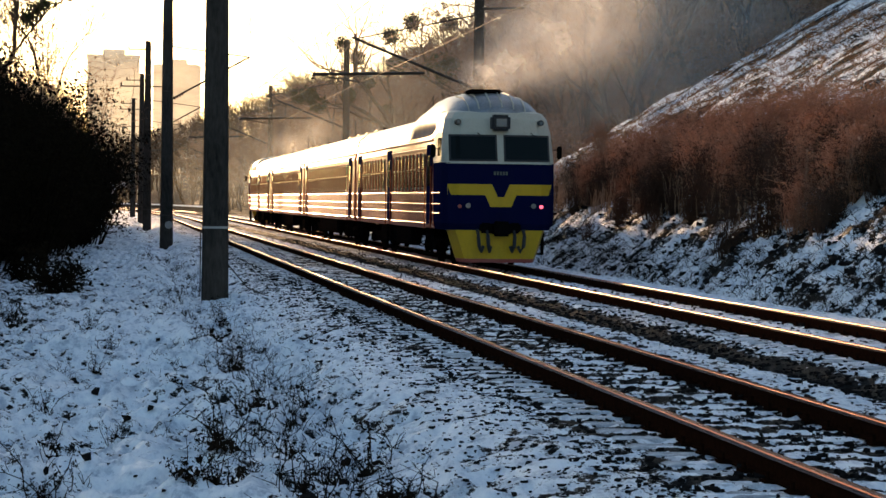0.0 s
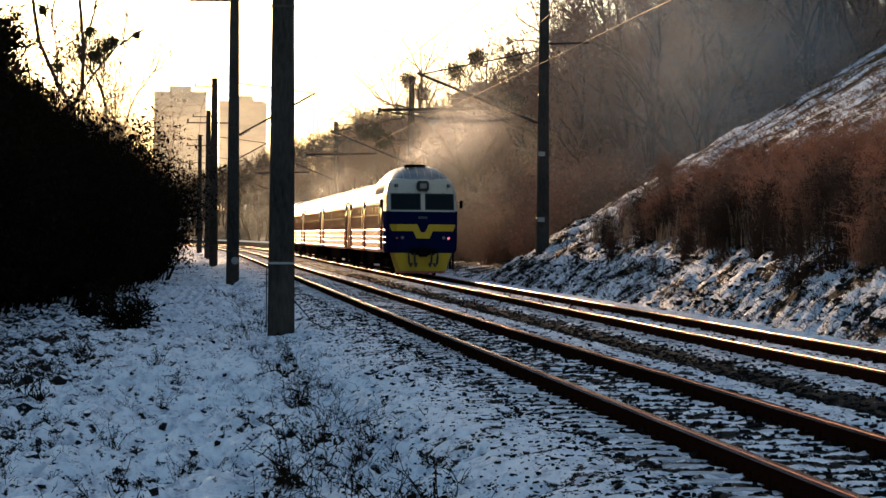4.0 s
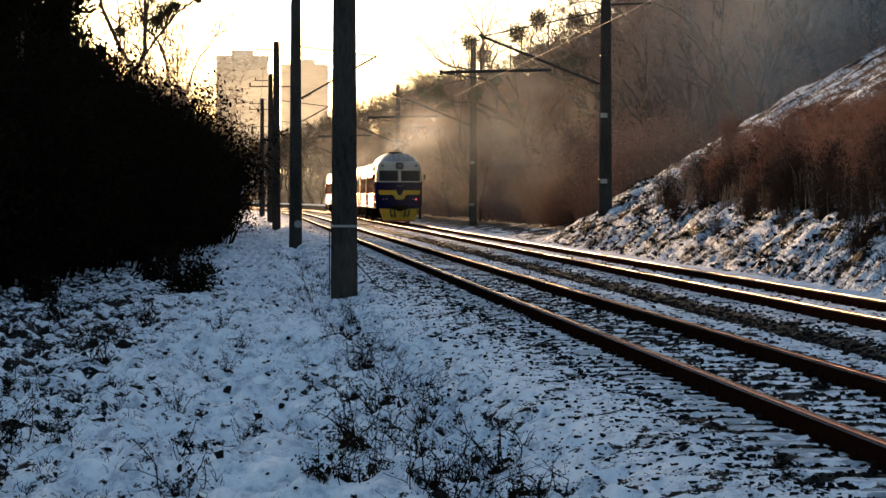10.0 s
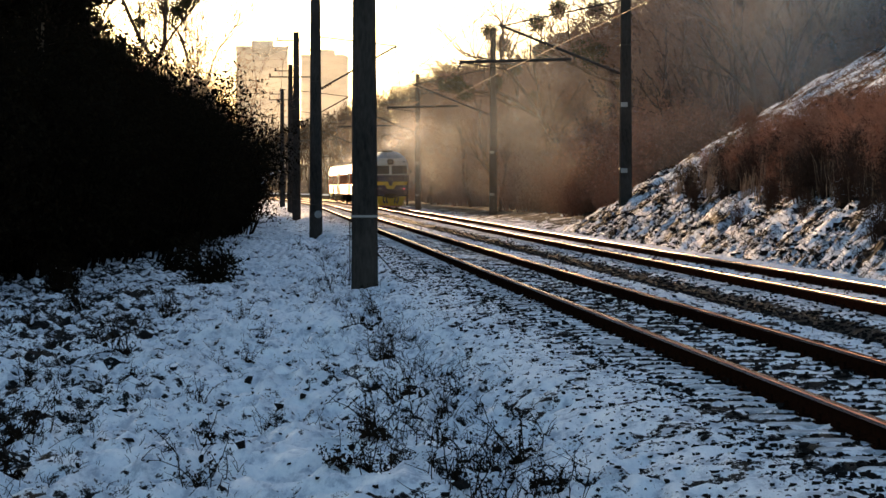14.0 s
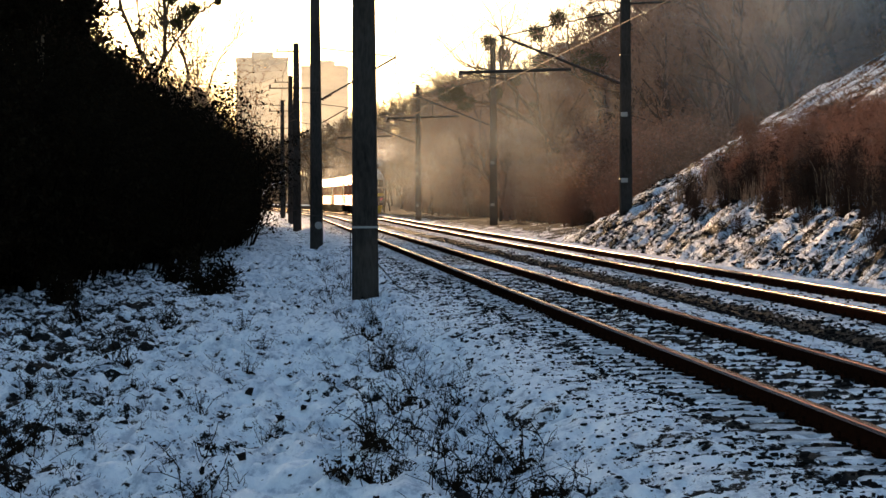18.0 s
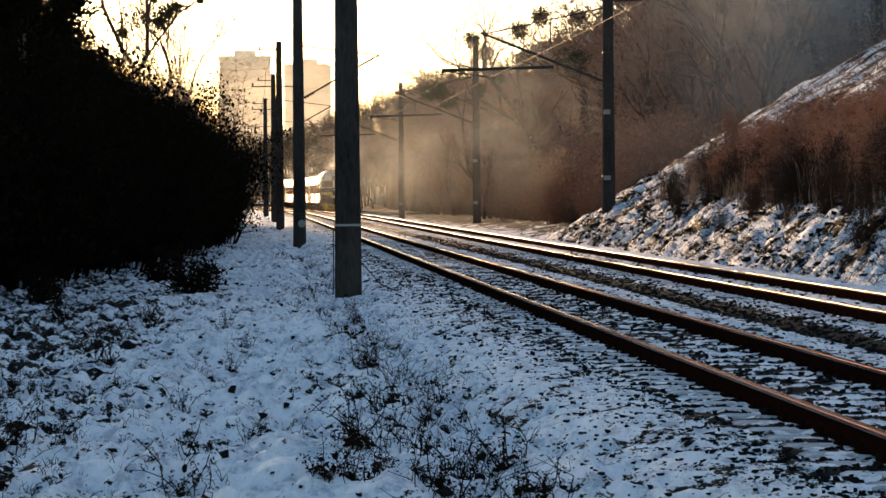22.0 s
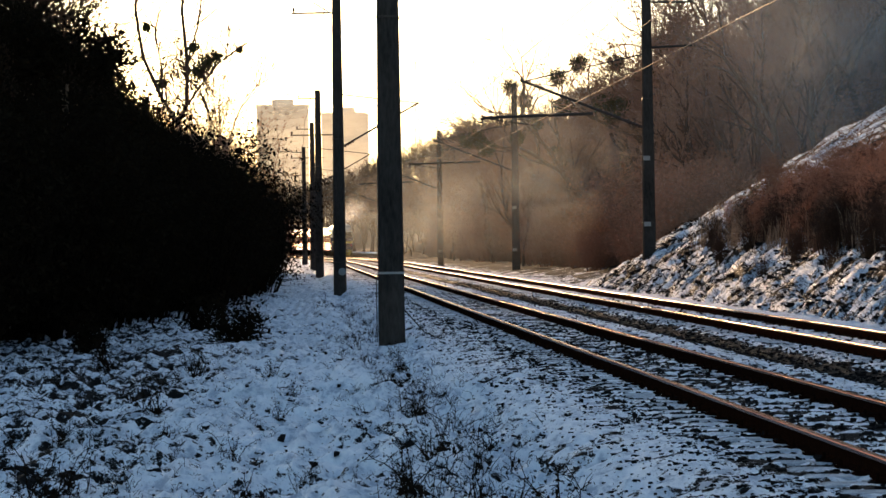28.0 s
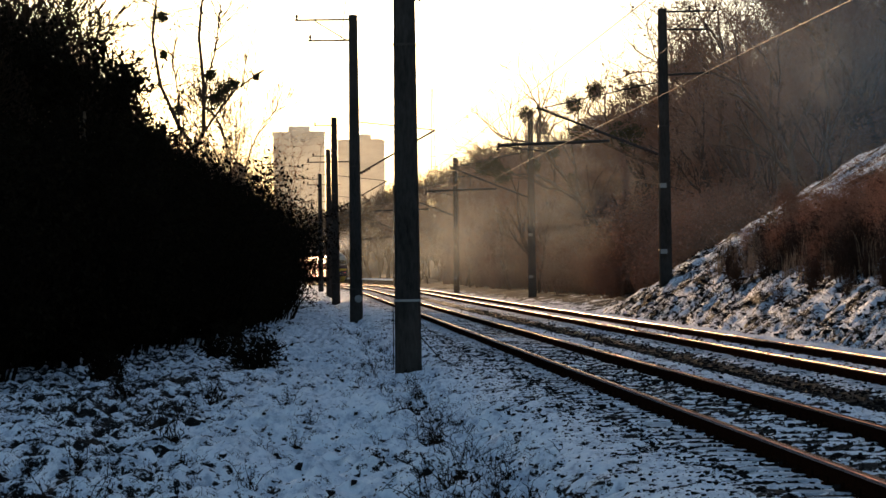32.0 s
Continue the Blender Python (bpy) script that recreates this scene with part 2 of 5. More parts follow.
# facade and panes are paled and warmed: distance haze put into their colours
PANEL = grained("facade_panel", (0.66, 0.58, 0.46), (0.82, 0.74, 0.60), 0.06, 0.85, bump=0, vary=0.1)
PANE = paint("house_pane", (0.44, 0.38, 0.30), 0.15, 0.2)

# ---- mesh tools ----
def mesh_object(name, verts, faces, mats, parent=None, label="", smooth=False, index=None):
    me = bpy.data.meshes.new(name)
    me.from_pydata([tuple(v) for v in verts], [], faces)
    for m in mats if isinstance(mats, (list, tuple)) else [mats]:
        me.materials.append(m)
    if index is not None:
        me.polygons.foreach_set("material_index", index)
    if smooth:
        me.polygons.foreach_set("use_smooth", [True] * len(faces))
    me.update()
    ob = new(name, me)
    ob.parent = parent
    if label:
        tagged(ob, label)
    return ob


def quick_object(name, verts, quads, mats, parent=None, label="", smooth=False):
    """A mesh of many four-sided faces, from arrays."""
    me = bpy.data.meshes.new(name)
    nv, nf = len(verts), len(quads)
    k = quads.shape[1]
    me.vertices.add(nv)
    me.vertices.foreach_set("co", np.asarray(verts, "f").ravel())
    me.loops.add(nf * k)
    me.loops.foreach_set("vertex_index", np.asarray(quads, "i").ravel())
    me.polygons.add(nf)
    me.polygons.foreach_set("loop_start", np.arange(0, nf * k, k, dtype="i"))
    me.polygons.foreach_set("use_smooth", np.full(nf, smooth))
    for m in mats if isinstance(mats, (list, tuple)) else [mats]:
        me.materials.append(m)
    me.update(calc_edges=True)
    me.validate()
    ob = new(name, me)
    ob.parent = parent
    if label:
        tagged(ob, label)
    return ob


class Build:
    """Gathers the faces of one part."""

    def __init__(self):
        self.v, self.f = [], []

    def add(self, verts, faces):
        n = len(self.v)
        self.v += [tuple(v) for v in verts]
        self.f += [tuple(i + n for i in f) for f in faces]
        return self

    def box(self, x0, x1, y0, y1, z0, z1, c=0.0):
        c = min(c, (x1 - x0) * 0.45, (y1 - y0) * 0.45, (z1 - z0) * 0.45)
        if c <= 0:
            v = [(x, y, z) for z in (z0, z1) for y in (y0, y1) for x in (x0, x1)]
            return self.add(v, [(0, 2, 3, 1), (4, 5, 7, 6), (0, 1, 5, 4), (2, 6, 7, 3), (0, 4, 6, 2), (1, 3, 7, 5)])
        bm = bmesh.new()
        bmesh.ops.create_cube(bm, size=1)
        for w in bm.verts:
            w.co = ((x0 + x1) / 2 + w.co.x * (x1 - x0), (y0 + y1) / 2 + w.co.y * (y1 - y0), (z0 + z1) / 2 + w.co.z * (z1 - z0))
        bmesh.ops.bevel(bm, geom=bm.edges[:], offset=c, segments=2, affect="EDGES")
        bm.verts.index_update()
        self.add([w.co[:] for w in bm.verts], [[w.index for w in f.verts] for f in bm.faces])
        bm.free()
        return self

    def tube(self, points, radii, sides=8, caps=True):
        pts = [Vector(p) for p in points]
        if not hasattr(radii, "__len__"):
            radii = [radii] * len(pts)
        rings = []
        for i, p in enumerate(pts):
            d = (pts[min(i + 1, len(pts) - 1)] - pts[max(i - 1, 0)]).normalized()
            u = d.cross(Vector((0, 0, 1)) if abs(d.z) < 0.9 else Vector((1, 0, 0))).normalized()
            w = d.cross(u)
            rings.append([p + (u * math.cos(k * math.tau / sides) + w * math.sin(k * math.tau / sides)) * radii[i] for k in range(sides)])
        v = [q for r in rings for q in r]
        f = [(i * sides + k, i * sides + (k + 1) % sides, (i + 1) * sides + (k + 1) % sides, (i + 1) * sides + k) for i in range(len(pts) - 1) for k in range(sides)]
        if caps:
            f += [tuple(reversed(range(sides))), tuple(range((len(pts) - 1) * sides, len(pts) * sides))]
        return self.add(v, f)

    def loft(self, rings, close=True, caps=True):
        n = len(rings[0])
        v = [q for r in rings for q in r]
        f = [(i * n + k, i * n + (k + 1) % n, (i + 1) * n + (k + 1) % n, (i + 1) * n + k) for i in range(len(rings) - 1) for k in range(n if close else n - 1)]
        if caps and close:
            f += [tuple(reversed(range(n))), tuple(range((len(rings) - 1) * n, len(rings) * n))]
        return self.add(v, f)

    def out(self, name, mat, parent=None, label="", smooth=False):
        return mesh_object(name, self.v, self.f, mat, parent, label, smooth)


def part(name, build, mat, parent, label="", smooth=False):
    return build.out(name, mat, parent, label, smooth)


def thing(name, label, category, group="", at=None, kind=""):
    ob = new(name)
    ob.empty_display_size = 0.2
    if at is not None:
        ob.matrix_basis = at
    return tagged(ob, label, category, group, kind)


def stalks(p0, p1, r0, r1, sides=3):
    """Many tapered sticks at once: arrays of their ends and thicknesses. Gives vertices and four-sided faces."""
    p0, p1, r0, r1 = (np.asarray(q, float) for q in (p0, p1, r0, r1))
    d = p1 - p0
    d /= np.linalg.norm(d, axis=1)[:, None] + 1e-9
    ref = np.where(np.abs(d[:, 2:3]) < 0.9, [[0.0, 0.0, 1.0]], [[1.0, 0.0, 0.0]])
    u = np.cross(d, ref)
    u /= np.linalg.norm(u, axis=1)[:, None]
    w = np.cross(d, u)
    n = len(p0)
    v = np.empty((n, 2 * sides, 3))
    for k in range(sides):
        c, s = math.cos(k * math.tau / sides), math.sin(k * math.tau / sides)
        off = u * c + w * s
        v[:, k] = p0 + off * r0[:, None]
        v[:, sides + k] = p1 + off * r1[:, None]
    base = np.arange(n)[:, None] * 2 * sides
    f = np.concatenate([base + np.array([[k, (k + 1) % sides, sides + (k + 1) % sides, sides + k]]) for k in range(sides)])
    return v.reshape(-1, 3), f


def leaves(rng, centres, size):
    """Small bent leaves at the given places, each of one folded four-sided face."""
    n = len(centres)
    a = rng.normal(size=(n, 3))
    a /= np.linalg.norm(a, axis=1)[:, None]
    b = np.cross(a, rng.normal(size=(n, 3)))
    b /= np.linalg.norm(b, axis=1)[:, None]
    c = np.cross(a, b) * 0.25
    s = size * rng.uniform(0.6, 1.4, (n, 1))
    v = np.stack([centres - a * s, centres + b * s * 0.55 + c * s, centres + a * s, centres - b * s * 0.55 + c * s], 1).reshape(-1, 3)
    return v, np.arange(n * 4).reshape(-1, 4)


def joined(*pieces):
    v, f, n = [], [], 0
    for a, b in pieces:
        v.append(a)
        f.append(b + n)
        n += len(a)
    return np.concatenate(v), np.concatenate(f)


# ---- the line of the two tracks and the lie of the land ----
def line(y):
    """The middle of the far track at y."""
    y = np.asarray(y, float)
    return 10.05 - 0.0815 * y - 1.86e-5 * np.maximum(y - 170, 0) ** 2.5


SPACING = 4.65
RAIL_GAP = 0.795


def slope_of(y):
    return (line(y + 0.5) - line(y - 0.5))


def smooth(a, b, x):
    t = np.clip((np.asarray(x, float) - a) / (b - a), 0, 1)
    return t * t * (3 - 2 * t)


WAVES = np.random.default_rng(5)
WAVE = [(WAVES.uniform(-1, 1, 2), WAVES.uniform(0, 6.28)) for _ in range(60)]


def ripple(x, y, size, first, count):
    """Uneven ground: a sum of waves about size metres long."""
    z = 0.0
    for (k, ph) in WAVE[first:first + count]:
        k = k / (np.linalg.norm(k) + 0.2) * math.tau / size * (0.6 + 0.9 * abs(k[0]))
        z = z + np.sin(x * k[0] + y * k[1] + ph)
    return z / count ** 0.5


GRID = np.random.default_rng(9).random((256, 256))


def lumps(x, y, size, seed=0):
    """Smooth uneven lumps about size metres across, between -1 and 1."""
    u, v = x / size + seed * 17.3, y / size + seed * 5.7
    i, j = np.floor(u).astype(int), np.floor(v).astype(int)
    a, b = u - i, v - j
    a, b = a * a * (3 - 2 * a), b * b * (3 - 2 * b)
    g = lambda p, q: GRID[p % 256, q % 256]
    return 2 * ((g(i, j) * (1 - a) + g(i + 1, j) * a) * (1 - b) + (g(i, j + 1) * (1 - a) + g(i + 1, j + 1) * a) * b) - 1


def land(x, y):
    """The height of the ground."""
    x, y = np.asarray(x, float), np.asarray(y, float)
    q = x - line(np.minimum(y, 430))
    q1 = q + SPACING
    z = -0.32 + 0.05 * ripple(x, y, 5.0, 0, 9) + (0.02 * ripple(x, y, 1.3, 9, 12) + 0.05 * lumps(x, y * 0.8, 0.6) - 0.12 * np.abs(lumps(x, y * 0.8, 0.34, 3)) - 0.09 * np.abs(lumps(x, y, 0.17, 13)) - 0.10 * np.maximum(lumps(x, y, 0.4, 7) - 0.3, 0) - 0.15 * np.abs(lumps(x, y, 0.31, 21)) + 0.05 * lumps(x, y, 0.2, 22) + 0.09) * smooth(150, 60, y)
    # trodden path and the shallow hollow beside the ballast
    z = z - 0.05 * np.exp(-((q1 + 5.3 + 0.25 * np.sin(y * 0.12)) / 0.5) ** 2) - 0.20 * np.exp(-((q1 + 3.6 + 0.25 * np.sin(y * 0.2)) / 0.42) ** 2) + 0.05 * np.exp(-((q1 + 4.35 + 0.25 * np.sin(y * 0.2)) / 0.3) ** 2)
    z = z - 0.25 * smooth(-15, -30, q1)
    bed = -0.16 - 0.05 * np.abs(lumps(x, y, 0.26, 5)) - 0.03 * np.abs(lumps(x, y, 0.15, 6))
    z = z + (bed - z) * smooth(-3.3, -2.0, q1) * smooth(3.3, 2.5, q)
    z = z - 0.10 * np.exp(-((q + 2.1) / 0.35) ** 2)
    # the bank on the far side: a steep snowy spur nearby, a hollow, then the wooded hill
    ditch = -0.12 * np.exp(-((q - 3.2) / 0.5) ** 2)
    rough = 0.06 * ripple(x * 1.0, y * 0.8, 1.9, 34, 12) + 0.11 * lumps(x + 0.5 * y, y - 0.4 * x, 0.9, 4) + 0.06 * lumps(x + 0.3 * y, y * 0.6, 0.42, 8) + 0.03 * lumps(x, y, 0.22, 16)
    near = 0.71 * np.clip(q - 3.7, 0, 3.2) + 0.565 * np.clip(q - 6.9, 0, 22) + 0.1 * np.maximum(q - 29, 0)
    far = 0.10 * np.clip(q - 3.7, 0, 9) + (0.42 + 0.08 * smooth(220, 165, y)) * np.clip(q - 12.7, 0, 36) + 0.03 * np.maximum(q - 47, 0)
    side = smooth(104, 92, y - 0.2 * q)
    bank = far + (near - far) * side
    z = z + smooth(2.6, 3.8, q) * (ditch + bank + rough * np.minimum(1, bank * 0.8))
    # far rise
    return z + 8.0 * smooth(400, 620, y)


def ground_sheet():
    def steps(*runs):
        out = [runs[0][0]]
        for a, b, d in runs:
            while out[-1] < b - 1e-6:
                out.append(out[-1] + d)
        return out
    ys = steps((-40, 8, 3.0), (8, 32, 0.075), (32, 60, 0.16), (60, 110, 0.3), (110, 200, 1.0), (200, 420, 3.0))
    d = 4.0
    while ys[-1] < 2600:
        ys.append(ys[-1] + d)
        d *= 1.18
    xs = steps((-7.5, 6.5, 0.055), (6.5, 17.5, 0.11))
    d = 0.16
    while xs[-1] < 1500:
        xs.append(xs[-1] + d)
        d *= 1.14
    d, lo = 0.16, [xs[0]]
    while lo[-1] > -1500:
        lo.append(lo[-1] - d)
        d *= 1.14
    xs = np.array(lo[:0:-1] + xs)
    ys = np.array(ys)
    # the fine columns follow the line
    X, Y = np.meshgrid(xs, ys)
    X = X + (line(np.minimum(Y, 400)) - line(20)) * np.clip(1 - np.abs(X - 4) / 120, 0, 1) ** 1.0
    Z = land(X, Y)
    ny, nx = X.shape
    idx = np.arange(nx * ny).reshape(ny, nx)
    quads = np.stack([idx[:-1, :-1], idx[:-1, 1:], idx[1:, 1:], idx[1:, :-1]], -1).reshape(-1, 4)
    ob = quick_object("ground", np.stack([X, Y, Z], -1).reshape(-1, 3), quads, SNOW, smooth=True)
    q = X - line(np.minimum(Y, 430))
    q1 = q + SPACING
    bare = 0.10 * np.maximum(lumps(X, Y, 0.25, 11), 0) + 0.10 * np.maximum(lumps(X, Y, 1.4, 12), 0) * smooth(-5, -6.5, q1)
    # grass showing in the small dips; the dark also stands for shade under ridges
    bare += (0.55 * smooth(-1.6, -2.2, q1) + 0.45 * smooth(-3.3, -3.9, q1)) * (0.16 * np.abs(lumps(X, Y * 0.8, 0.34, 3)) + 0.14 * np.abs(lumps(X, Y, 0.17, 13)) - 0.05)
    bare += 0.03 * np.exp(-((q1 + 3.75 + 0.25 * np.sin(Y * 0.2)) / 0.4) ** 2)   # weeds along the hollow
    bare += 0.10 * np.exp(-(np.abs(q1) / 1.9) ** 6) + 0.05 * np.exp(-(np.abs(q1) / 1.45) ** 8) + 0.42 * np.exp(-((q + 2.0) / 0.42) ** 2) + 0.1 * np.exp(-((q + 1.1) / 0.3) ** 2)
    bare += 0.085 * smooth(-6.2, -8, q1)
    # dark ballast between the sleepers
    bare += 0.13 * smooth(1.65, 1.35, np.abs(q1)) * np.cos((Y - 7.0) / 0.545 * math.tau + math.pi) * smooth(70, 40, Y) + 0.05 * smooth(-2.6, -1.7, q1) * smooth(-1.1, -1.5, q1)
    bare -= 0.04 * np.exp(-((q1 + 5.3 + 0.25 * np.sin(Y * 0.12)) / 0.6) ** 2)
    bare += smooth(3.0, 4.0, q) * (0.07 + 0.09 * ripple(X * 0.8 + Y * 0.5, Y * 0.5 - X * 0.3, 1.1, 3, 12))
    bare += 0.025 * smooth(8, 10, q) + smooth(3.2, 4.2, q) * 0.22 * np.maximum(lumps(X * 0.8 + 0.5 * Y, Y * 0.4 - 0.3 * X, 0.3, 15), 0) + 0.25 * smooth(10, 16, q) * smooth(92, 104, Y) + 0.2 * smooth(120, 170, Y) * smooth(3, 6, q) + 0.16 * smooth(3.6, 6, q) * smooth(96, 106, Y)
    bare += 0.35 * smooth(-13, -17, q1) * smooth(25, 40, Y)
    at = ob.data.attributes.new("bare", "FLOAT", "POINT")
    at.data.foreach_set("value", bare.astype("f").ravel())
    tagged(ob, "thin old snow over dead grass and earth", "ground", kind="structure")
    return ob


ground_sheet()


def on_land(x, y, sink=0.0):
    return (x, y, float(land(x, y)) - sink)


# ---- the tracks ----
def along(off, y0, y1, step):
    """Points of a curve that keeps off metres from the far track's middle, with its side direction."""
    ys = np.arange(y0, y1 + step / 2, step)
    s = slope_of(ys)
    n = np.sqrt(1 + s * s)
    side = np.stack([1 / n, -s / n], -1)
    return np.stack([line(ys) + side[:, 0] * off, ys + side[:, 1] * off], -1), side


def rail_mesh(off):
    # the last corner is cut to a facet that catches the sun's glint
    prof = [(-0.0318, 0.0), (0.036, 0.0), (0.037, -0.036), (0.010, -0.05), (0.009, -0.145), (0.066, -0.168), (0.066, -0.18), (-0.066, -0.18), (-0.066, -0.168), (-0.009, -0.145), (-0.010, -0.05), (-0.037, -0.036), (-0.036, -0.010)]
    ys = [(-30, 200, 2.0), (202, 520, 6.0)]
    rings = []
    for a, b, d in ys:
        pts, side = along(off, a, b, d)
        for p, s in zip(pts, side):
            rings.append([(p[0] + s[0] * u, p[1] + s[1] * u, w) for u, w in prof])
    b = Build().loft(rings)
    n = len(prof)
    index = [{0: 1, 1: 2, 11: 2, 12: 3}.get(i % n, 0) if i < (len(rings) - 1) * n else 0 for i in range(len(b.f))]
    return b, index


def sleeper_mesh():
    b = Build()
    rings = []
    for x, w, h in ((-1.35, 0.13, 0.0), (-1.30, 0.14, 0.015), (-0.95, 0.135, 0.01), (-0.4, 0.11, -0.03), (0.4, 0.11, -0.03), (0.95, 0.135, 0.01), (1.30, 0.14, 0.015), (1.35, 0.13, 0.0)):
        rings.append([(x, -w - 0.02, -0.16), (x, -w, h - 0.02), (x, -w + 0.03, h), (x, w - 0.03, h), (x, w, h - 0.02), (x, w + 0.02, -0.16)])
    b.loft(rings)
    me = bpy.data.meshes.new("sleeper")
    me.from_pydata(b.v, [], b.f)
    me.materials.append(SLEEPER)
    return me


def clip_mesh():
    b = Build()
    for x in (-RAIL_GAP, RAIL_GAP):
        for sx in (-1, 1):
            b.box(x + sx * 0.10 - 0.05, x + sx * 0.10 + 0.05, -0.06, 0.06, 0.0, 0.03)
            b.tube([(x + sx * 0.11, 0, 0.02), (x + sx * 0.11, 0, 0.085)], 0.016, 6)
    me = bpy.data.meshes.new("fastening")
    me.from_pydata(b.v, [], b.f)
    me.materials.append(RUST)
    return me


SLEEPER_MESH, CLIP_MESH = sleeper_mesh(), clip_mesh()


def track(name, off, label):
    t = tagged(new(name), label, "railway track", kind="structure")
    for k, side in enumerate((-RAIL_GAP, RAIL_GAP)):
        b, index = rail_mesh(off + side)
        mesh_object("rail", b.v, b.f, [RUST, RAILHEAD, HEADSIDE, RAIL_EDGE], t, "rusty steel rail with a polished head", index=index)
    pts, side = along(off, 7.0, 76.0, 0.545)
    for p, s in zip(pts, side):
        ang = math.atan2(s[1], s[0])
        for nm, me in (("sleeper", SLEEPER_MESH), ("fastening", CLIP_MESH)):
            if nm == "fastening" and p[1] > 45:
                continue
            o = new(nm, me)
            o.parent = t
            o.matrix_basis = Matrix.Translation((p[0], p[1], -0.185)) @ Matrix.Rotation(ang, 4, "Z")
    pts, side = along(off, 76.5, 260.0, 0.545)
    b = Build()
    for p, s in zip(pts, side):
        u, w = Vector((s[0], s[1], 0)), Vector((-s[1], s[0], 0))
        c = Vector((p[0], p[1], -0.185))
        b.add([c + u * x + w * y + Vector((0, 0, z)) for z in (-0.12, 0.0) for y in (-0.13, 0.13) for x in (-1.35, 1.35)], [(0, 2, 3, 1), (4, 5, 7, 6), (0, 1, 5, 4), (2, 6, 7, 3), (0, 4, 6, 2), (1, 3, 7, 5)])
    tagged(part("far_sleepers", b, SLEEPER, t), "frosted sleepers far down the line", kind="stuff")
    return t


track("track_near", -SPACING, "railway track in snow with rusty rails")
track("track_far", 0.0, "railway track beside the snowy bank")


# ---- trees and shrubs ----
def grow(rng, height, radius, levels, lean=0.15, first=0.3, kids=3, ratio=0.68, spread=0.75, up=0.35, bits=3):
    """The limbs of a leafless tree: segments of start, end and both thicknesses, level by level."""
    out = [[] for _ in range(levels + 1)]
    stack = [(Vector((0, 0, -0.3)), Vector((rng.normal(0, lean), rng.normal(0, lean), 1)).normalized(), height * first, radius, 0)]
    while stack:
        p, d, length, r, lv = stack.pop()
        r1 = r * (0.78 if lv < levels else 0.35)
        q = p
        pts = []
        for i in range(bits):
            d = (d + Vector(rng.normal(0, 0.13, 3)) + Vector((0, 0, 0.05 * up))).normalized()
            n = q + d * (length / bits)
            out[lv].append((q[:], n[:], r + (r1 - r) * i / bits, r + (r1 - r) * (i + 1) / bits))
            q = n
            pts.append((q, d))
        if lv == levels:
            continue
        for k in range(kids + (1 if rng.random() < 0.4 else 0)):
            at, ad = pts[-1] if k < 2 else pts[rng.integers(0, bits)]
            side = Vector(rng.normal(0, 1, 3))
            side = (side - ad * side.dot(ad)).normalized()
            nd = (ad + side * spread * rng.uniform(0.5, 1.2) + Vector((0, 0, up * 0.3))).normalized()
            stack.append((at, nd, length * ratio * rng.uniform(0.7, 1.2), r1 * rng.uniform(0.55, 0.8), lv + 1))
    return out


def arrays(levels):
    flat = [s for lv in levels for s in lv]
    return np.array([s[0] for s in flat]), np.array([s[1] for s in flat]), np.array([s[2] for s in flat]), np.array([s[3] for s in flat])


def tree(name, seed, height, radius, label, levels=5, twig=TWIG, balls=0, ball_size=0.5, leafy=0, leaf_size=0.075, thin=0.009, bark=None, **kw):
    rng = np.random.default_rng(seed)
    g = grow(rng, height, radius, levels, **kw)
    t = thing(name, label, "tree")
    v, f = stalks(*arrays(g[:3]), sides=6)
    quick_object("trunk", v, f, bark or BARK, t, smooth=True)
    p0, p1, r0, r1 = arrays(g[3:])
    pieces = [stalks(p0, p1, np.maximum(r0, thin), np.maximum(r1, thin * 0.7))]
    if leafy:
        k = rng.integers(0, len(p1), leafy)
        pieces.append(leaves(rng, p1[k] + rng.normal(0, 0.18, (leafy, 3)), leaf_size))
    v, f = joined(*pieces)
    quick_object("crown", v, f, twig, t)
    tips = arrays(g[2:4])[1]
    for _ in range(balls):
        c = tips[rng.integers(0, len(tips))]
        s = ball_size * rng.uniform(0.6, 1.3)
        d = rng.normal(size=(260, 3))
        d /= np.linalg.norm(d, axis=1)[:, None]
        e = c + d * s * rng.uniform(0.5, 1.0, (260, 1))
        bv, bf = joined(stalks(np.repeat(c[None], 260, 0), e, np.full(260, 0.012), np.full(260, 0.006)), leaves(rng, np.repeat(e, 3, 0) + rng.normal(0, 0.06, (780, 3)), 0.05))
        quick_object("mistletoe", bv, bf, MISTLETOE, t, "ball of mistletoe")
    return t


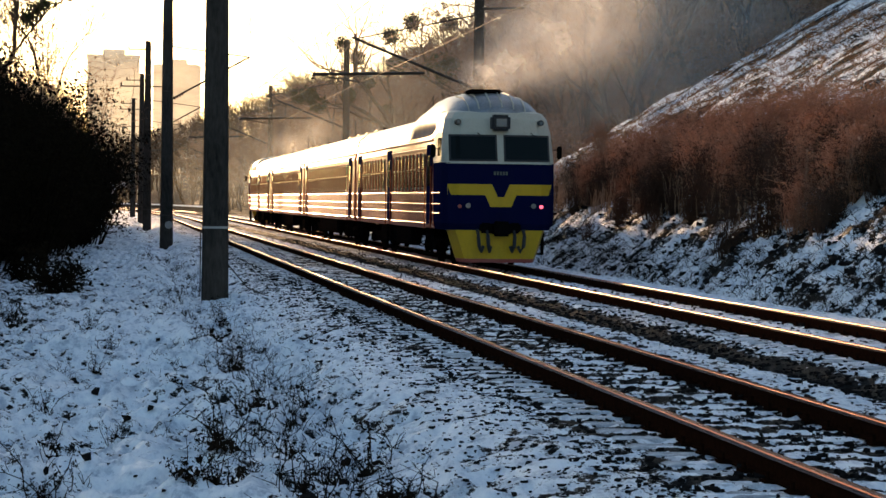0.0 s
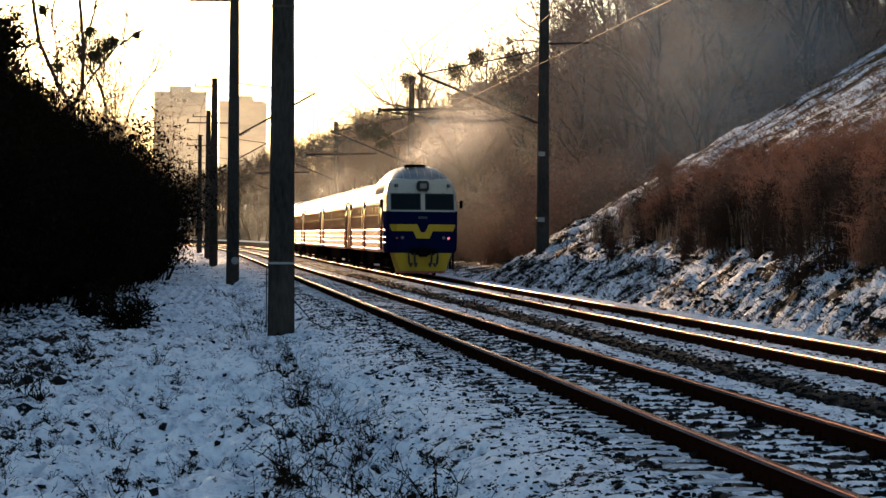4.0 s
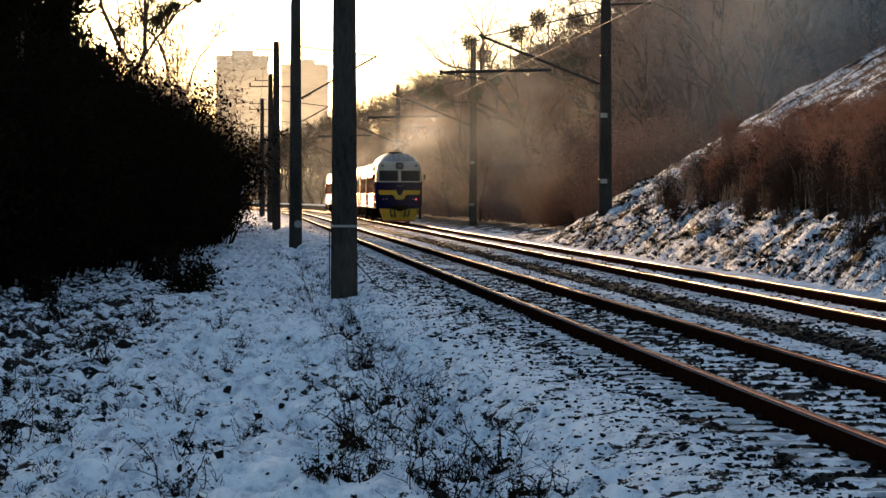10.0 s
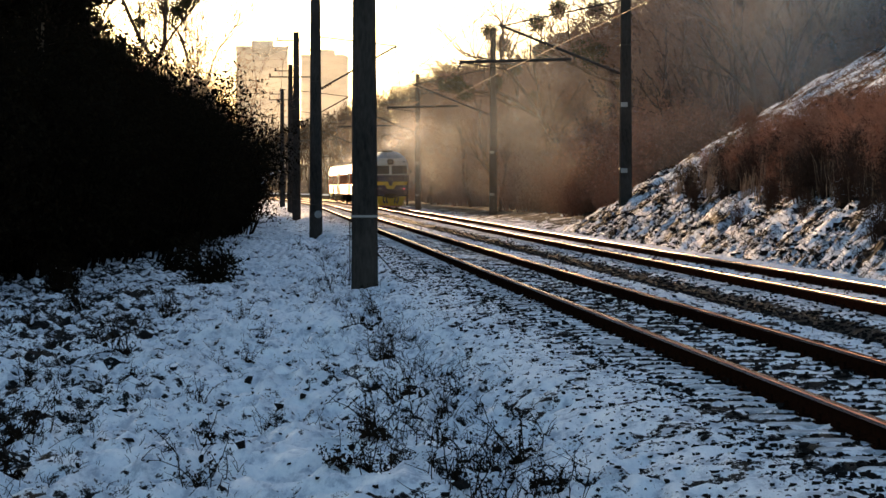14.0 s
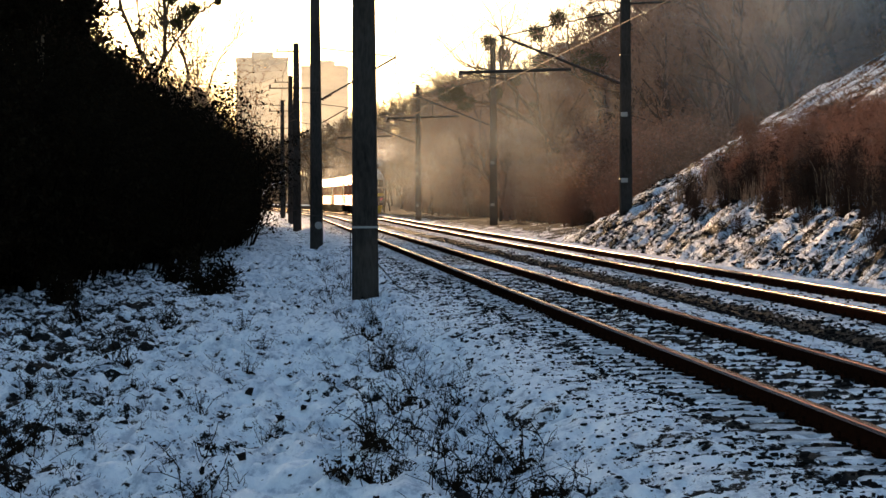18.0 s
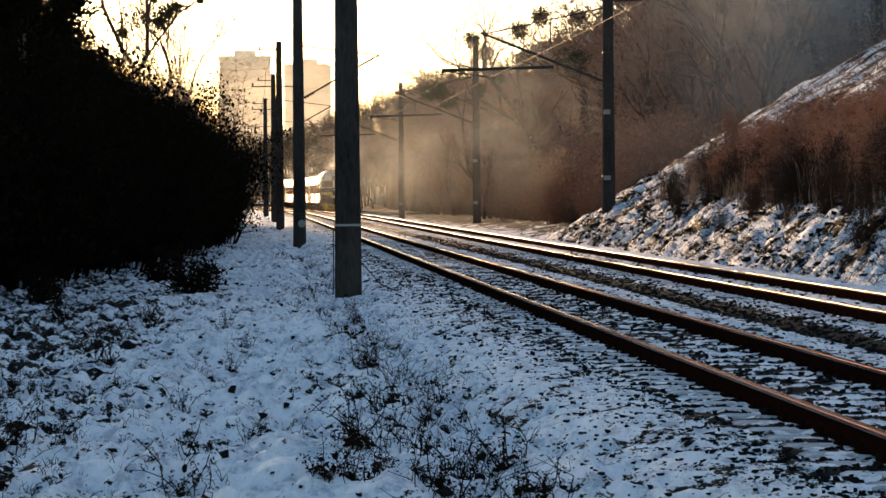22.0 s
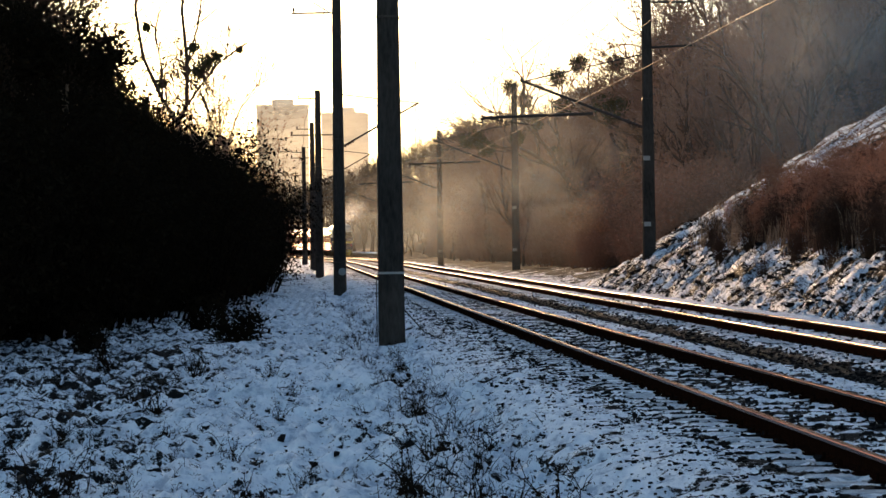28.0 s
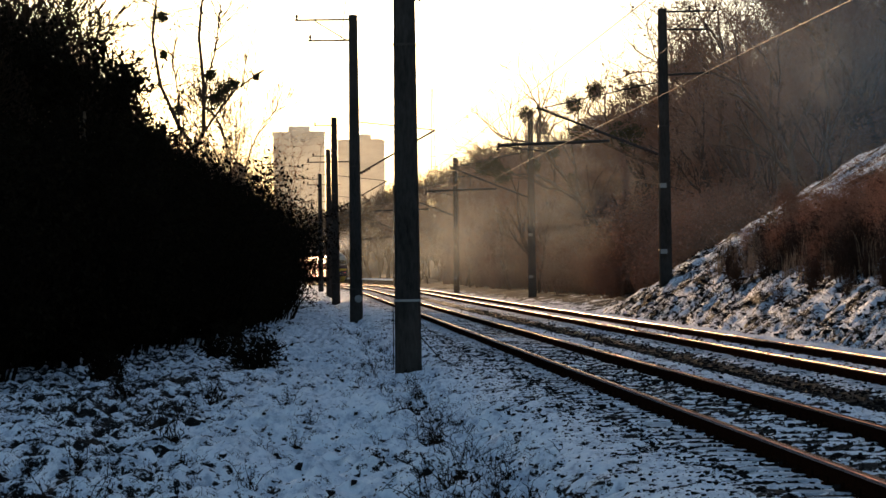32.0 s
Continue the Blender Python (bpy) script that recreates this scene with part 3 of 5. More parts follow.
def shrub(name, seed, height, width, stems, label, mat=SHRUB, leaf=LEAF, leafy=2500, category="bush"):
    """Many stems from one root, each forking, with withered leaves."""
    rng = np.random.default_rng(seed)
    p0, p1, r0, r1 = [], [], [], []
    for _ in range(stems):
        a = rng.uniform(0, math.tau)
        out = rng.uniform(0.1, 1) * width / 2
        base = np.array([math.cos(a), math.sin(a), 0]) * out * 0.5
        d = np.array([math.cos(a) * out * 0.7, math.sin(a) * out * 0.7, height * rng.uniform(0.55, 1.0)])
        p = base - [0, 0, 0.1]
        n = 5
        for i in range(n):
            q = base + d * (i + 1) / n + rng.normal(0, 0.05 * height, 3) * (i + 1) / n
            p0.append(p), p1.append(q), r0.append(0.03 * height / 4 * (1 - i / n) + 0.006), r1.append(0.03 * height / 4 * (1 - (i + 1) / n) + 0.005)
            for _k in range(3):
                w = rng.normal(0, 1, 3)
                w[2] = abs(w[2]) * 0.6
                e = q + w / np.linalg.norm(w) * height * rng.uniform(0.08, 0.22)
                p0.append(q), p1.append(e), r0.append(0.009), r1.append(0.004)
                for _j in range(2):
                    e2 = e + rng.normal(0, 0.06 * height, 3)
                    p0.append(e), p1.append(e2), r0.append(0.006), r1.append(0.003)
            p = q
    t = thing(name, label, category)
    v, f = stalks(p0, p1, r0, r1)
    quick_object("brushwood", v, f, mat, t)
    if leafy:
        ends = np.array(p1)
        k = rng.integers(0, len(ends), leafy)
        v, f = leaves(rng, ends[k] + rng.normal(0, 0.09, (leafy, 3)), 0.07)
        quick_object("foliage", v, f, leaf, t)
    return t


def place(ob, x, y, turn=0.0, size=1.0, first=False, sink=0.05, wide=None):
    m = Matrix.Translation(on_land(x, y, sink)) @ Matrix.Rotation(turn, 4, "Z")
    made = ob if first else copy_thing(ob, m)
    made.matrix_basis = m @ Matrix.Diagonal((wide or size, wide or size, size, 1))
    return made


RNG = np.random.default_rng(11)


def scatter(prototypes, spots, group, sizes=(0.8, 1.2), sink=0.05):
    """Stands the prototypes themselves on the first spots, and copies on the rest."""
    used = set()
    for i, (x, y) in enumerate(spots):
        pr = prototypes[int(RNG.integers(0, len(prototypes)))] if i >= len(prototypes) else prototypes[i]
        ob = place(pr, x, y, RNG.uniform(0, math.tau), RNG.uniform(*sizes), pr.name not in used, sink)
        used.add(pr.name)
        tagged(ob, group=group)


def forked_tree(x, y):
    """A tall bare tree: two great limbs from a low fork, fine side twigs, one big clump of mistletoe."""
    rng = np.random.default_rng(324)
    t = thing("mistletoe_tree", "tall forked bare tree carrying clumps of mistletoe", "tree")
    t.location = on_land(x, y, 0.1)
    limbs = [[(0.2, 0), (0.05, 5), (0, 10)], [(0, 9.8), (-0.9, 11.3), (-2.2, 14.0), (-2.6, 17), (-2.3, 19.5)], [(0, 9.9), (0.5, 11), (0.6, 13.7), (0.3, 17), (0.7, 20.5)], [(0.45, 10.8), (1.6, 12.3), (2.7, 13.7), (4.4, 14.8)], [(0.6, 13.7), (1.3, 16), (1.7, 19)], [(-0.9, 11.3), (-1.0, 13.5), (-1.4, 16)]]
    thick = [0.26, 0.16, 0.16, 0.085, 0.08, 0.07]
    trunk, twigs = [], []
    for pts, r in zip(limbs, thick):
        bend = rng.normal(0, 0.25, len(pts))
        p = np.array([(px, b, pz) for (px, pz), b in zip(pts, bend)])
        rr = np.linspace(r, r * 0.45, len(p))
        trunk.append(stalks(p[:-1], p[1:], rr[:-1], rr[1:], 7))
        for k in range(0 if r > 0.2 else 20):
            u = rng.uniform(0.15, 1.0) * (len(p) - 1)
            i = min(int(u), len(p) - 2)
            c = p[i] + (p[i + 1] - p[i]) * (u - i)
            a, b, ra, rb = arrays(grow(rng, 4.5, 0.035, 3, first=0.4, kids=2, spread=0.6, bits=2))
            R = np.array((Matrix.Rotation(rng.uniform(0, 6.28), 3, "Z") @ Matrix.Rotation(rng.uniform(0.4, 1.2), 3, "X")))
            twigs.append(stalks(a @ R.T + c, b @ R.T + c, np.maximum(ra, 0.010), np.maximum(rb, 0.008)))
    v, f = joined(*trunk)
    quick_object("trunk", v, f, BARK, t, smooth=True)
    v, f = joined(*twigs)
    quick_object("crown", v, f, BARK, t)
    for cx, cz, s in ((1.9, 13.6, 0.62), (1.3, 13.1, 0.5), (2.4, 14.0, 0.42), (1.0, 14.6, 0.34), (-1.9, 15.9, 0.28), (-1.0, 12.4, 0.3), (3.9, 14.4, 0.16), (-2.0, 18.3, 0.45)):
        c = np.array((cx, 0.1, cz))
        d = rng.normal(size=(200, 3))
        d /= np.linalg.norm(d, axis=1)[:, None]
        e = c + d * s * rng.uniform(0.4, 1.1, (200, 1))
        bv, bf = joined(stalks(np.repeat(c[None], 200, 0), e, np.full(200, 0.012), np.full(200, 0.008)), leaves(rng, np.repeat(e, 3, 0) + rng.normal(0, 0.07, (600, 3)), 0.06))
        quick_object("mistletoe", bv, bf, MISTLETOE, t, "clump of mistletoe")
    return t


def left_side():
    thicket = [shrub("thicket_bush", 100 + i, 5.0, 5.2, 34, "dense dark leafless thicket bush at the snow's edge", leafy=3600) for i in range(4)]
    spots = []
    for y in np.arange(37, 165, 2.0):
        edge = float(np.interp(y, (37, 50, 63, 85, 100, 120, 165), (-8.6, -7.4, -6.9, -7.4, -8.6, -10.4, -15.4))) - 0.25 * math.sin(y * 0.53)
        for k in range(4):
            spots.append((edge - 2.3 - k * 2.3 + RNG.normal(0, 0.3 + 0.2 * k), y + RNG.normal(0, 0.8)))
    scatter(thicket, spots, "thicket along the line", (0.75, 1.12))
    for y in np.arange(80, 128, 2.4):
        for u in (0.124, 0.14, 0.158, 0.176):
            high = (4.6 + (u - 0.118) * 50) * y / 100 + 0.5
            x, size = -y * (u + RNG.normal(0, 0.004)), high / 4.6 * RNG.uniform(0.85, 1.08)
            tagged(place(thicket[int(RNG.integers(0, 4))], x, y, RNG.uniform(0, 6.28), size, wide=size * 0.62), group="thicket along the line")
    tall = [tree("bare_tree", 200 + i, 13.0, 0.085, "dark bare tree standing in the thicket", levels=5, twig=BACKLIT_TWIG, bark=BACKLIT_TWIG, kids=4, spread=0.6, thin=0.012) for i in range(3)]
    # second run of spots: unseen trees added left of view to shade the foreground
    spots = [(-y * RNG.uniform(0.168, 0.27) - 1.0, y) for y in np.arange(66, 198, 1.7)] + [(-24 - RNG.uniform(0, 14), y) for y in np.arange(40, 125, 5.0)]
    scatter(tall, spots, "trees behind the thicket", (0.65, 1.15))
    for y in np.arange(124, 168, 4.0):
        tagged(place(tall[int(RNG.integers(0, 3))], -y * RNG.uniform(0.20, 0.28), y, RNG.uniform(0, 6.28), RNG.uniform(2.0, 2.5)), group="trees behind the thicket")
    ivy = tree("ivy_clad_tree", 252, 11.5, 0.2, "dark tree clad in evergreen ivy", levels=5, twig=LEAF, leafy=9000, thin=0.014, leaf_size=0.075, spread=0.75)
    for i, (x, y, s) in enumerate(((-12.9, 62, 1.08), (-16.5, 66, 1.25), (-17.0, 78, 1.2), (-11.7, 63, 0.84), (-11.2, 67, 0.74), (-14.2, 60, 1.15))):
        place(ivy, x, y, i * 2.0, s, i == 0)
    # tall ivy trees added to keep sun off the near tracks; outermost stand unseen
    for y in np.arange(116, 164, 3.0):
        u = 0.182 + 0.10 * RNG.random()
        place(ivy, -y * u, y, RNG.uniform(0, 6.28), RNG.uniform(1.3, 1.65))
    forked_tree(-17.6, 130)
    twiggy = tree("twiggy_tree", 351, 11.0, 0.12, "bare tree with a broom of fine upright twigs", levels=6, kids=3, thin=0.008, spread=0.55, up=0.6, first=0.30, ratio=0.66, bark=BARK, twig=BARK)
    for i, (x, y, s) in enumerate(((-14.9, 132, 1.75), (-16.2, 128, 1.1), (-19.5, 138, 1.1), (-22.5, 142, 1.1), (-25.5, 140, 1.15), (-16.6, 141, 1.0))):
        place(twiggy, x, y, i * 1.7, s, i == 0)
    brown = [shrub("brown_bush", 360 + i, 8.0, 6.0, 60, "brown leafless bush rising behind the dark thicket", TWIG, TWIG, 900) for i in range(2)]
    for i, (x, y, s) in enumerate(((-17.6, 126, 1.25), (-15.8, 124, 1.3), (-14.2, 122, 1.15), (-12.9, 121, 0.9), (-15.0, 130, 1.35), (-19.5, 128, 1.0), (-21.5, 130, 1.05), (-23.8, 132, 1.1))):
        place(brown[i % 2], x, y, i * 1.3, s, i < 2)
    low = shrub("low_bush", 140, 1.3, 1.7, 26, "low dark leafless bush in the snow", leafy=900)
    for i, (x, y, s) in enumerate(((-5.0, 45.5, 0.8), (-8.9, 31, 0.8), (-6.6, 52, 0.7), (-10.5, 37, 1.1), (-7.4, 41, 0.6))):
        place(low, x, y, i * 1.3, s, i == 0)


left_side()


def right_side():
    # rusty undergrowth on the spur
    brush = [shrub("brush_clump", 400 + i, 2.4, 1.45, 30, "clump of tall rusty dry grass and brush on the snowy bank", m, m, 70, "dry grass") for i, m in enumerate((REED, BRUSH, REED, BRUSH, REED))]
    spots = []
    for y in np.arange(46, 88, 0.6):
        for k in range(7):
            q = 6.4 + k * (0.52 - 0.12 * float(smooth(66, 50, y))) + RNG.normal(0, 0.5)
            if RNG.random() < 0.08 + 0.88 * float(smooth(66, 88 - 2.0 * k, y)):
                continue
            spots.append((float(line(y)) + q, y + RNG.normal(0, 0.35)))
    # low clumps mostly get the shaded colour, higher ones the lit colour
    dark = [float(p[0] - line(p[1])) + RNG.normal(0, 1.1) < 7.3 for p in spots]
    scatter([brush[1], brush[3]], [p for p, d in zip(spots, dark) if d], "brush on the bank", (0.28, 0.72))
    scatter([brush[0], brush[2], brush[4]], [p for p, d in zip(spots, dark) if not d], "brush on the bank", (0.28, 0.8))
    # woods on the hill behind
    woods = [tree("hill_tree", 500 + i, 14.0 + i, 0.17, "brown bare tree on the wooded hill", levels=5, kids=3, spread=0.6, leafy=1500, thin=0.011) for i in range(4)]
    spots = []
    for y in np.arange(106, 330, 5.0):
        for k in range(6):
            if y < 150 and RNG.random() < 0.35:
                continue
            q = 8.5 + k * 6.0 + RNG.normal(0, 1.6) + (y < 112) * 3
            if q > 14 or y > 150:
                spots.append((float(line(y)) + q, y + RNG.normal(0, 1.8)))
    scatter(woods, spots, "woods on the hill", (0.55, 1.1))
    spots = [(float(line(y)) + q + RNG.normal(0, 1.2), y + RNG.normal(0, 1.5)) for y in np.arange(108, 165, 5.5) for q in (17, 21, 25.5, 30, 35, 40)]
    for x, y in spots:
        tagged(place(woods[int(RNG.integers(0, 4))], x, y, RNG.uniform(0, 6), RNG.uniform(1.05, 1.5)), group="woods on the hill")
    under = [shrub("undergrowth_bush", 430 + i, 3.4, 3.4, 40, "rusty brown leafless undergrowth bush below the woods", TWIG, REED, 1200) for i in range(3)]
    spots = [(float(line(y)) + q + RNG.normal(0, 0.7), y + RNG.normal(0, 1)) for y in np.arange(104, 250, 2.9) for q in (8.8, 11.6, 15, 19.5, 25)] + [(float(line(y)) + q, y) for y in np.arange(106, 165, 3.1) for q in (22, 28, 31, 35, 39, 43, 48)]
    scatter(under, spots, "undergrowth of the woods", (0.5, 1.6))
    tall = tree("mistletoe_tree", 777, 18.0, 0.2, "bare hill tree carrying balls of mistletoe", levels=5, balls=10, ball_size=0.48, thin=0.013)
    for i, (x, y, s) in enumerate(((10.0, 150, 1.35), (13.5, 146, 1.4), (17.5, 138, 1.25), (11.5, 165, 1.4), (6.0, 163, 1.35))):
        place(tall, x, y, i * 1.1, s, i == 0)


right_side()


def far_woods():
    rng = np.random.default_rng(77)
    base = []
    for s in range(3):
        g = grow(np.random.default_rng(900 + s), 11, 0.16, 4, kids=3, bits=2)
        base.append(arrays(g))
    pieces = []
    for _ in range(560):
        y = rng.uniform(330, 600)
        x = rng.uniform(-0.095, 0.12) * y
        if abs(x - float(line(y))) < 7 or (y < 440 and x - float(line(y)) < 6):
            continue
        p0, p1, r0, r1 = base[int(rng.integers(0, 3))]
        s, a = rng.uniform(0.7, 1.25) + 0.35 * float(smooth(400, 480, y)), rng.uniform(0, math.tau)
        R = np.array([[math.cos(a), -math.sin(a), 0], [math.sin(a), math.cos(a), 0], [0, 0, 1]]) * s
        o = np.array(on_land(x, y))
        pieces.append(stalks(p0 @ R.T + o, p1 @ R.T + o, np.maximum(r0, 0.03), np.maximum(r1, 0.03)))
    v, f = joined(*pieces)
    tagged(quick_object("far_woods", v, f, BARK), "hazy bare woods beyond the curve of the line", "woods", kind="stuff")


far_woods()


# ---- stones, tufts and weeds in the snow ----
def stones(name, rng, xs, ys, sizes, label):
    """Rough dark stones, each an uneven block of eight corners."""
    n = len(xs)
    cube = np.array([(x, y, z) for z in (-1, 1) for y in (-1, 1) for x in (-1, 1)], float)
    v = cube[None] * rng.uniform(0.25, 1.0, (n, 8, 3)) * sizes[:, None, None] * rng.uniform(0.6, 1.5, (n, 1, 3)) * np.array([1.0, 1.0, 0.7])
    a = rng.uniform(0, math.tau, n)
    c, s_ = np.cos(a)[:, None], np.sin(a)[:, None]
    x, y = v[..., 0] * c - v[..., 1] * s_, v[..., 0] * s_ + v[..., 1] * c
    v = np.stack([x + xs[:, None], y + ys[:, None], v[..., 2] + (land(xs, ys) + sizes * 0.15)[:, None]], -1)
    f = np.array([(0, 2, 3, 1), (4, 5, 7, 6), (0, 1, 5, 4), (2, 6, 7, 3), (0, 4, 6, 2), (1, 3, 7, 5)])
    quads = (np.arange(n)[:, None, None] * 8 + f[None]).reshape(-1, 4)
    return tagged(quick_object(name, v.reshape(-1, 3), quads, STONE), label, "stones", kind="stuff")


def tufts(name, rng, xs, ys, tall, mat, label, blades=6, thick=0.004, lean=0.5, bend=0.3):
    n = len(xs)
    x, y, h = (np.repeat(q, blades) for q in (xs, ys, tall))
    x = x + rng.normal(0, 0.05, n * blades)
    y = y + rng.normal(0, 0.05, n * blades)
    h = h * rng.uniform(0.4, 1.1, n * blades)
    p = np.stack([x, y, land(x, y) - 0.02], -1)
    d = np.stack([rng.normal(0, lean, n * blades), rng.normal(0, lean, n * blades), np.ones(n * blades)], -1) * h[:, None]
    mid = p + d * 0.6
    end = mid + (d * 0.4 + np.stack([rng.normal(0, bend, n * blades) * h, rng.normal(0, bend, n * blades) * h, -0.25 * h * rng.random(n * blades)], -1))
    t = np.full(n * blades, thick)
    v, f = joined(stalks(p, mid, t, t * 0.8), stalks(mid, end, t * 0.8, t * 0.4))
    return tagged(quick_object(name, v, f, mat), label, "dry grass", kind="stuff")


def litter():
    rng = np.random.default_rng(31)
    # ballast thrown out beside the rails, thinning away from them
    n = 14000
    ys = 9 + 75 * rng.random(n) ** 1.6
    q1 = np.where(rng.random(n) < 0.55, -1.5 - np.abs(rng.normal(0, 1.1, n)), rng.uniform(-1.9, 2.6, n))
    stones("scattered_ballast", rng, line(ys) - SPACING + q1, ys, 0.007 + 0.022 * rng.random(n) ** 2, "dark ballast stones lying in the snow")
    for name, off, n, far in (("sleeper_gap_ballast", -SPACING, 6500, 52), ("far_track_ballast", 0.0, 3500, 70)):
        k = np.floor((9 + (far - 9) * rng.random(n) ** 1.5 - 7) / 0.545)
        ys = 7 + (k + 0.5) * 0.545 + rng.normal(0, 0.07, n)
        stones(name, rng, line(ys) + off + rng.uniform(-1.75, 1.6, n), ys, 0.012 + 0.03 * rng.random(n) ** 1.5, "dark ballast stones between the sleepers")
    n = 5200
    ys = 14 + 90 * rng.random(n) ** 1.4
    stones("ballast_strip", rng, line(ys) + rng.normal(-2.05, 0.33, n), ys, rng.uniform(0.015, 0.04, n), "dark ballast between the two tracks")
    n = 2600
    ys = 11 + 50 * rng.random(n) ** 1.5
    stones("scattered_clods", rng, rng.uniform(-9, 1.5, n), ys, 0.006 + 0.026 * rng.random(n) ** 3, "clods of earth in the snow")
    n = 420
    ys = 11 + 40 * rng.random(n) ** 1.3
    stones("dark_clods", rng, rng.uniform(-8.5, 1.0, n), ys, rng.uniform(0.022, 0.055, n), "dark clods and dead leaves lying on the snow")
    n = 2900
    ys = 10.5 + 42 * rng.random(n) ** 1.5
    xs = rng.uniform(-9.5, 1.2, n) - 0.03 * ys
    keep = np.abs(xs - line(ys) + SPACING + 5.3) > 0.3
    tufts("dead_grass", rng, xs[keep], ys[keep], rng.uniform(0.04, 0.16, keep.sum()), WEED, "short dead grass poking through the snow", 5, 0.0035, 0.6)
    n = 230
    ys = 11 + 60 * rng.random(n) ** 1.3
    xs = line(ys) - SPACING - 3.8 - 0.25 * np.sin(ys * 0.2) + rng.normal(0, 0.3, n)
    tufts("ditch_weeds", rng, xs, ys, rng.uniform(0.08, 0.40, n), WEED, "dead weeds along the hollow beside the track", 5, 0.0045, 0.3)
    n = 4200
    ys = 30 + 66 * rng.random(n)
    q = 3.7 + 4.5 * rng.random(n) ** 1.1
    tufts("bank_grass", rng, line(ys) + q, ys, rng.uniform(0.05, 0.24, n), WEED, "dark grass tufts on the snowy bank", 7, 0.007, 0.8)
    n = 2600
    ys = 30 + 66 * rng.random(n)
    q = 3.7 + 4.0 * rng.random(n) ** 1.3
    stones("bank_clods", rng, line(ys) + q, ys, 0.02 + 0.10 * rng.random(n) ** 3, "dark clods and stones on the snowy bank")
    n = 1300
    ys = 47 + 38 * rng.random(n)
    tufts("pale_reeds", rng, line(ys) + 6.0 + 3.6 * rng.random(n), ys, rng.uniform(0.5, 1.6, n), STRAW, "pale tall dry stalks in the brush on the bank", 3, 0.010, 0.07, 0.05)
    n = 3600
    ys = 50 + 44 * rng.random(n)
    q = 9 + 13 * rng.random(n)
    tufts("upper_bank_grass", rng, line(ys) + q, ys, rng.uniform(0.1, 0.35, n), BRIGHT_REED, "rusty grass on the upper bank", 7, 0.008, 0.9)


litter()


def weed(name, seed, tall, stems, label, wide=0.15):
    """One dead weed: a few bent stalks with side shoots and dried heads, from one root."""
    rng = np.random.default_rng(seed)
    p0, p1, r0, r1, heads = [], [], [], [], []
    for _ in range(stems):
        p = np.append(rng.normal(0, 0.05, 2), -0.05)
        d = np.array([rng.normal(0, wide), rng.normal(0, wide), 1.0])
        h = tall * rng.uniform(0.4, 1.0)
        for i in range(5):
            d = d + rng.normal(0, 0.2, 3) - [0, 0, 0.05 * i]
            q = p + d / np.linalg.norm(d) * h / 5
            p0.append(p), p1.append(q), r0.append(0.006 - 0.0008 * i), r1.append(0.0055 - 0.0008 * i)
            for _k in range(2):
                e = q + rng.normal(0, 0.24, 3) * h / 4
                p0.append(q), p1.append(e), r0.append(0.0035), r1.append(0.002)
                heads.append(e)
            p = q
        heads.append(p)
    t = thing(name, label, "weed", "dead weeds in the snow")
    v, f = stalks(p0, p1, r0, r1)
    tagged(quick_object("stalk", v, f, WEED, t), kind="stuff")
    hs = np.repeat(np.array(heads), 2, 0)
    mat = np.stack([rng.normal(0, 0.055, 46), rng.normal(0, 0.055, 46), np.abs(rng.normal(0, 0.05, 46))], -1)
    v, f = joined(leaves(rng, hs + rng.normal(0, 0.02, hs.shape), 0.012), leaves(rng, mat, 0.03))
    tagged(quick_object("dried_leaf", v, f, WEED, t), kind="stuff")
    return t


# where the larger weeds stand, and their size
WEED_SPOTS = [(-1.9, 16.9, 1.08), (-2.4, 20.8, 0.84), (-3.0, 17.3, 0.69), (-3.5, 16.9, 1.28), (-1.2, 22.3, 0.64), (-0.4, 19.7, 0.93), (0.0, 16.9, 0.88), (-0.5, 16.4, 0.97), (-4.8, 26.1, 1.02), (-4.0, 26.1, 1.36), (-4.3, 33.5, 1.26), (0.9, 14.9, 0.76), (-0.7, 17.7, 0.8), (-0.3, 18.1, 0.8), (0.3, 16.2, 0.68), (-4.4, 22.3, 0.75), (-3.3, 22.3, 0.64), (-2.4, 26.1, 0.68), (-2.5, 29.1, 0.83), (-0.8, 24.4, 1.0), (-1.1, 29.1, 1.07), (-0.7, 26.1, 0.79), (-3.1, 14.9, 1.04), (-1.7, 14.6, 0.94), (-0.7, 14.6, 0.85), (0.7, 17.3, 1.28), (0.2, 22.3, 0.96), (-6.2, 35.8, 1.3), (-6.2, 31.4, 1.1), (-3.1, 32.8, 1.0), (-0.3, 14.6, 0.76), (-1.5, 18.5, 0.5), (-1.87, 17.3, 0.9), (-3.46, 17.4, 1.0), (-0.94, 32.4, 0.9), (-0.66, 24.0, 0.8), (-0.31, 20.6, 0.9), (-0.62, 17.9, 0.8), (-0.56, 14.7, 0.8), (0.1, 15.0, 1.0), (-0.11, 15.3, 0.9), (-4.39, 30.4, 1.1), (-4.49, 27.7, 0.9), (-4.6, 34.8, 1.0), (0.76, 15.2, 0.9), (0.66, 16.9, 0.8), (-1.15, 36.5, 0.8), (-1.3, 40.0, 0.8), (-0.45, 22.0, 0.8), (0.35, 14.4, 0.9)]
WEEDS = [weed("dead_weed", 60 + i, 0.40 + 0.07 * i, 5 + 2 * i, "dead brown weed standing in the snow") for i in range(4)]
for i, (x, y, s) in enumerate(WEED_SPOTS):
    place(WEEDS[i % 4], x, y, i * 1.9, 1.25 * s, i < 4, 0.02)


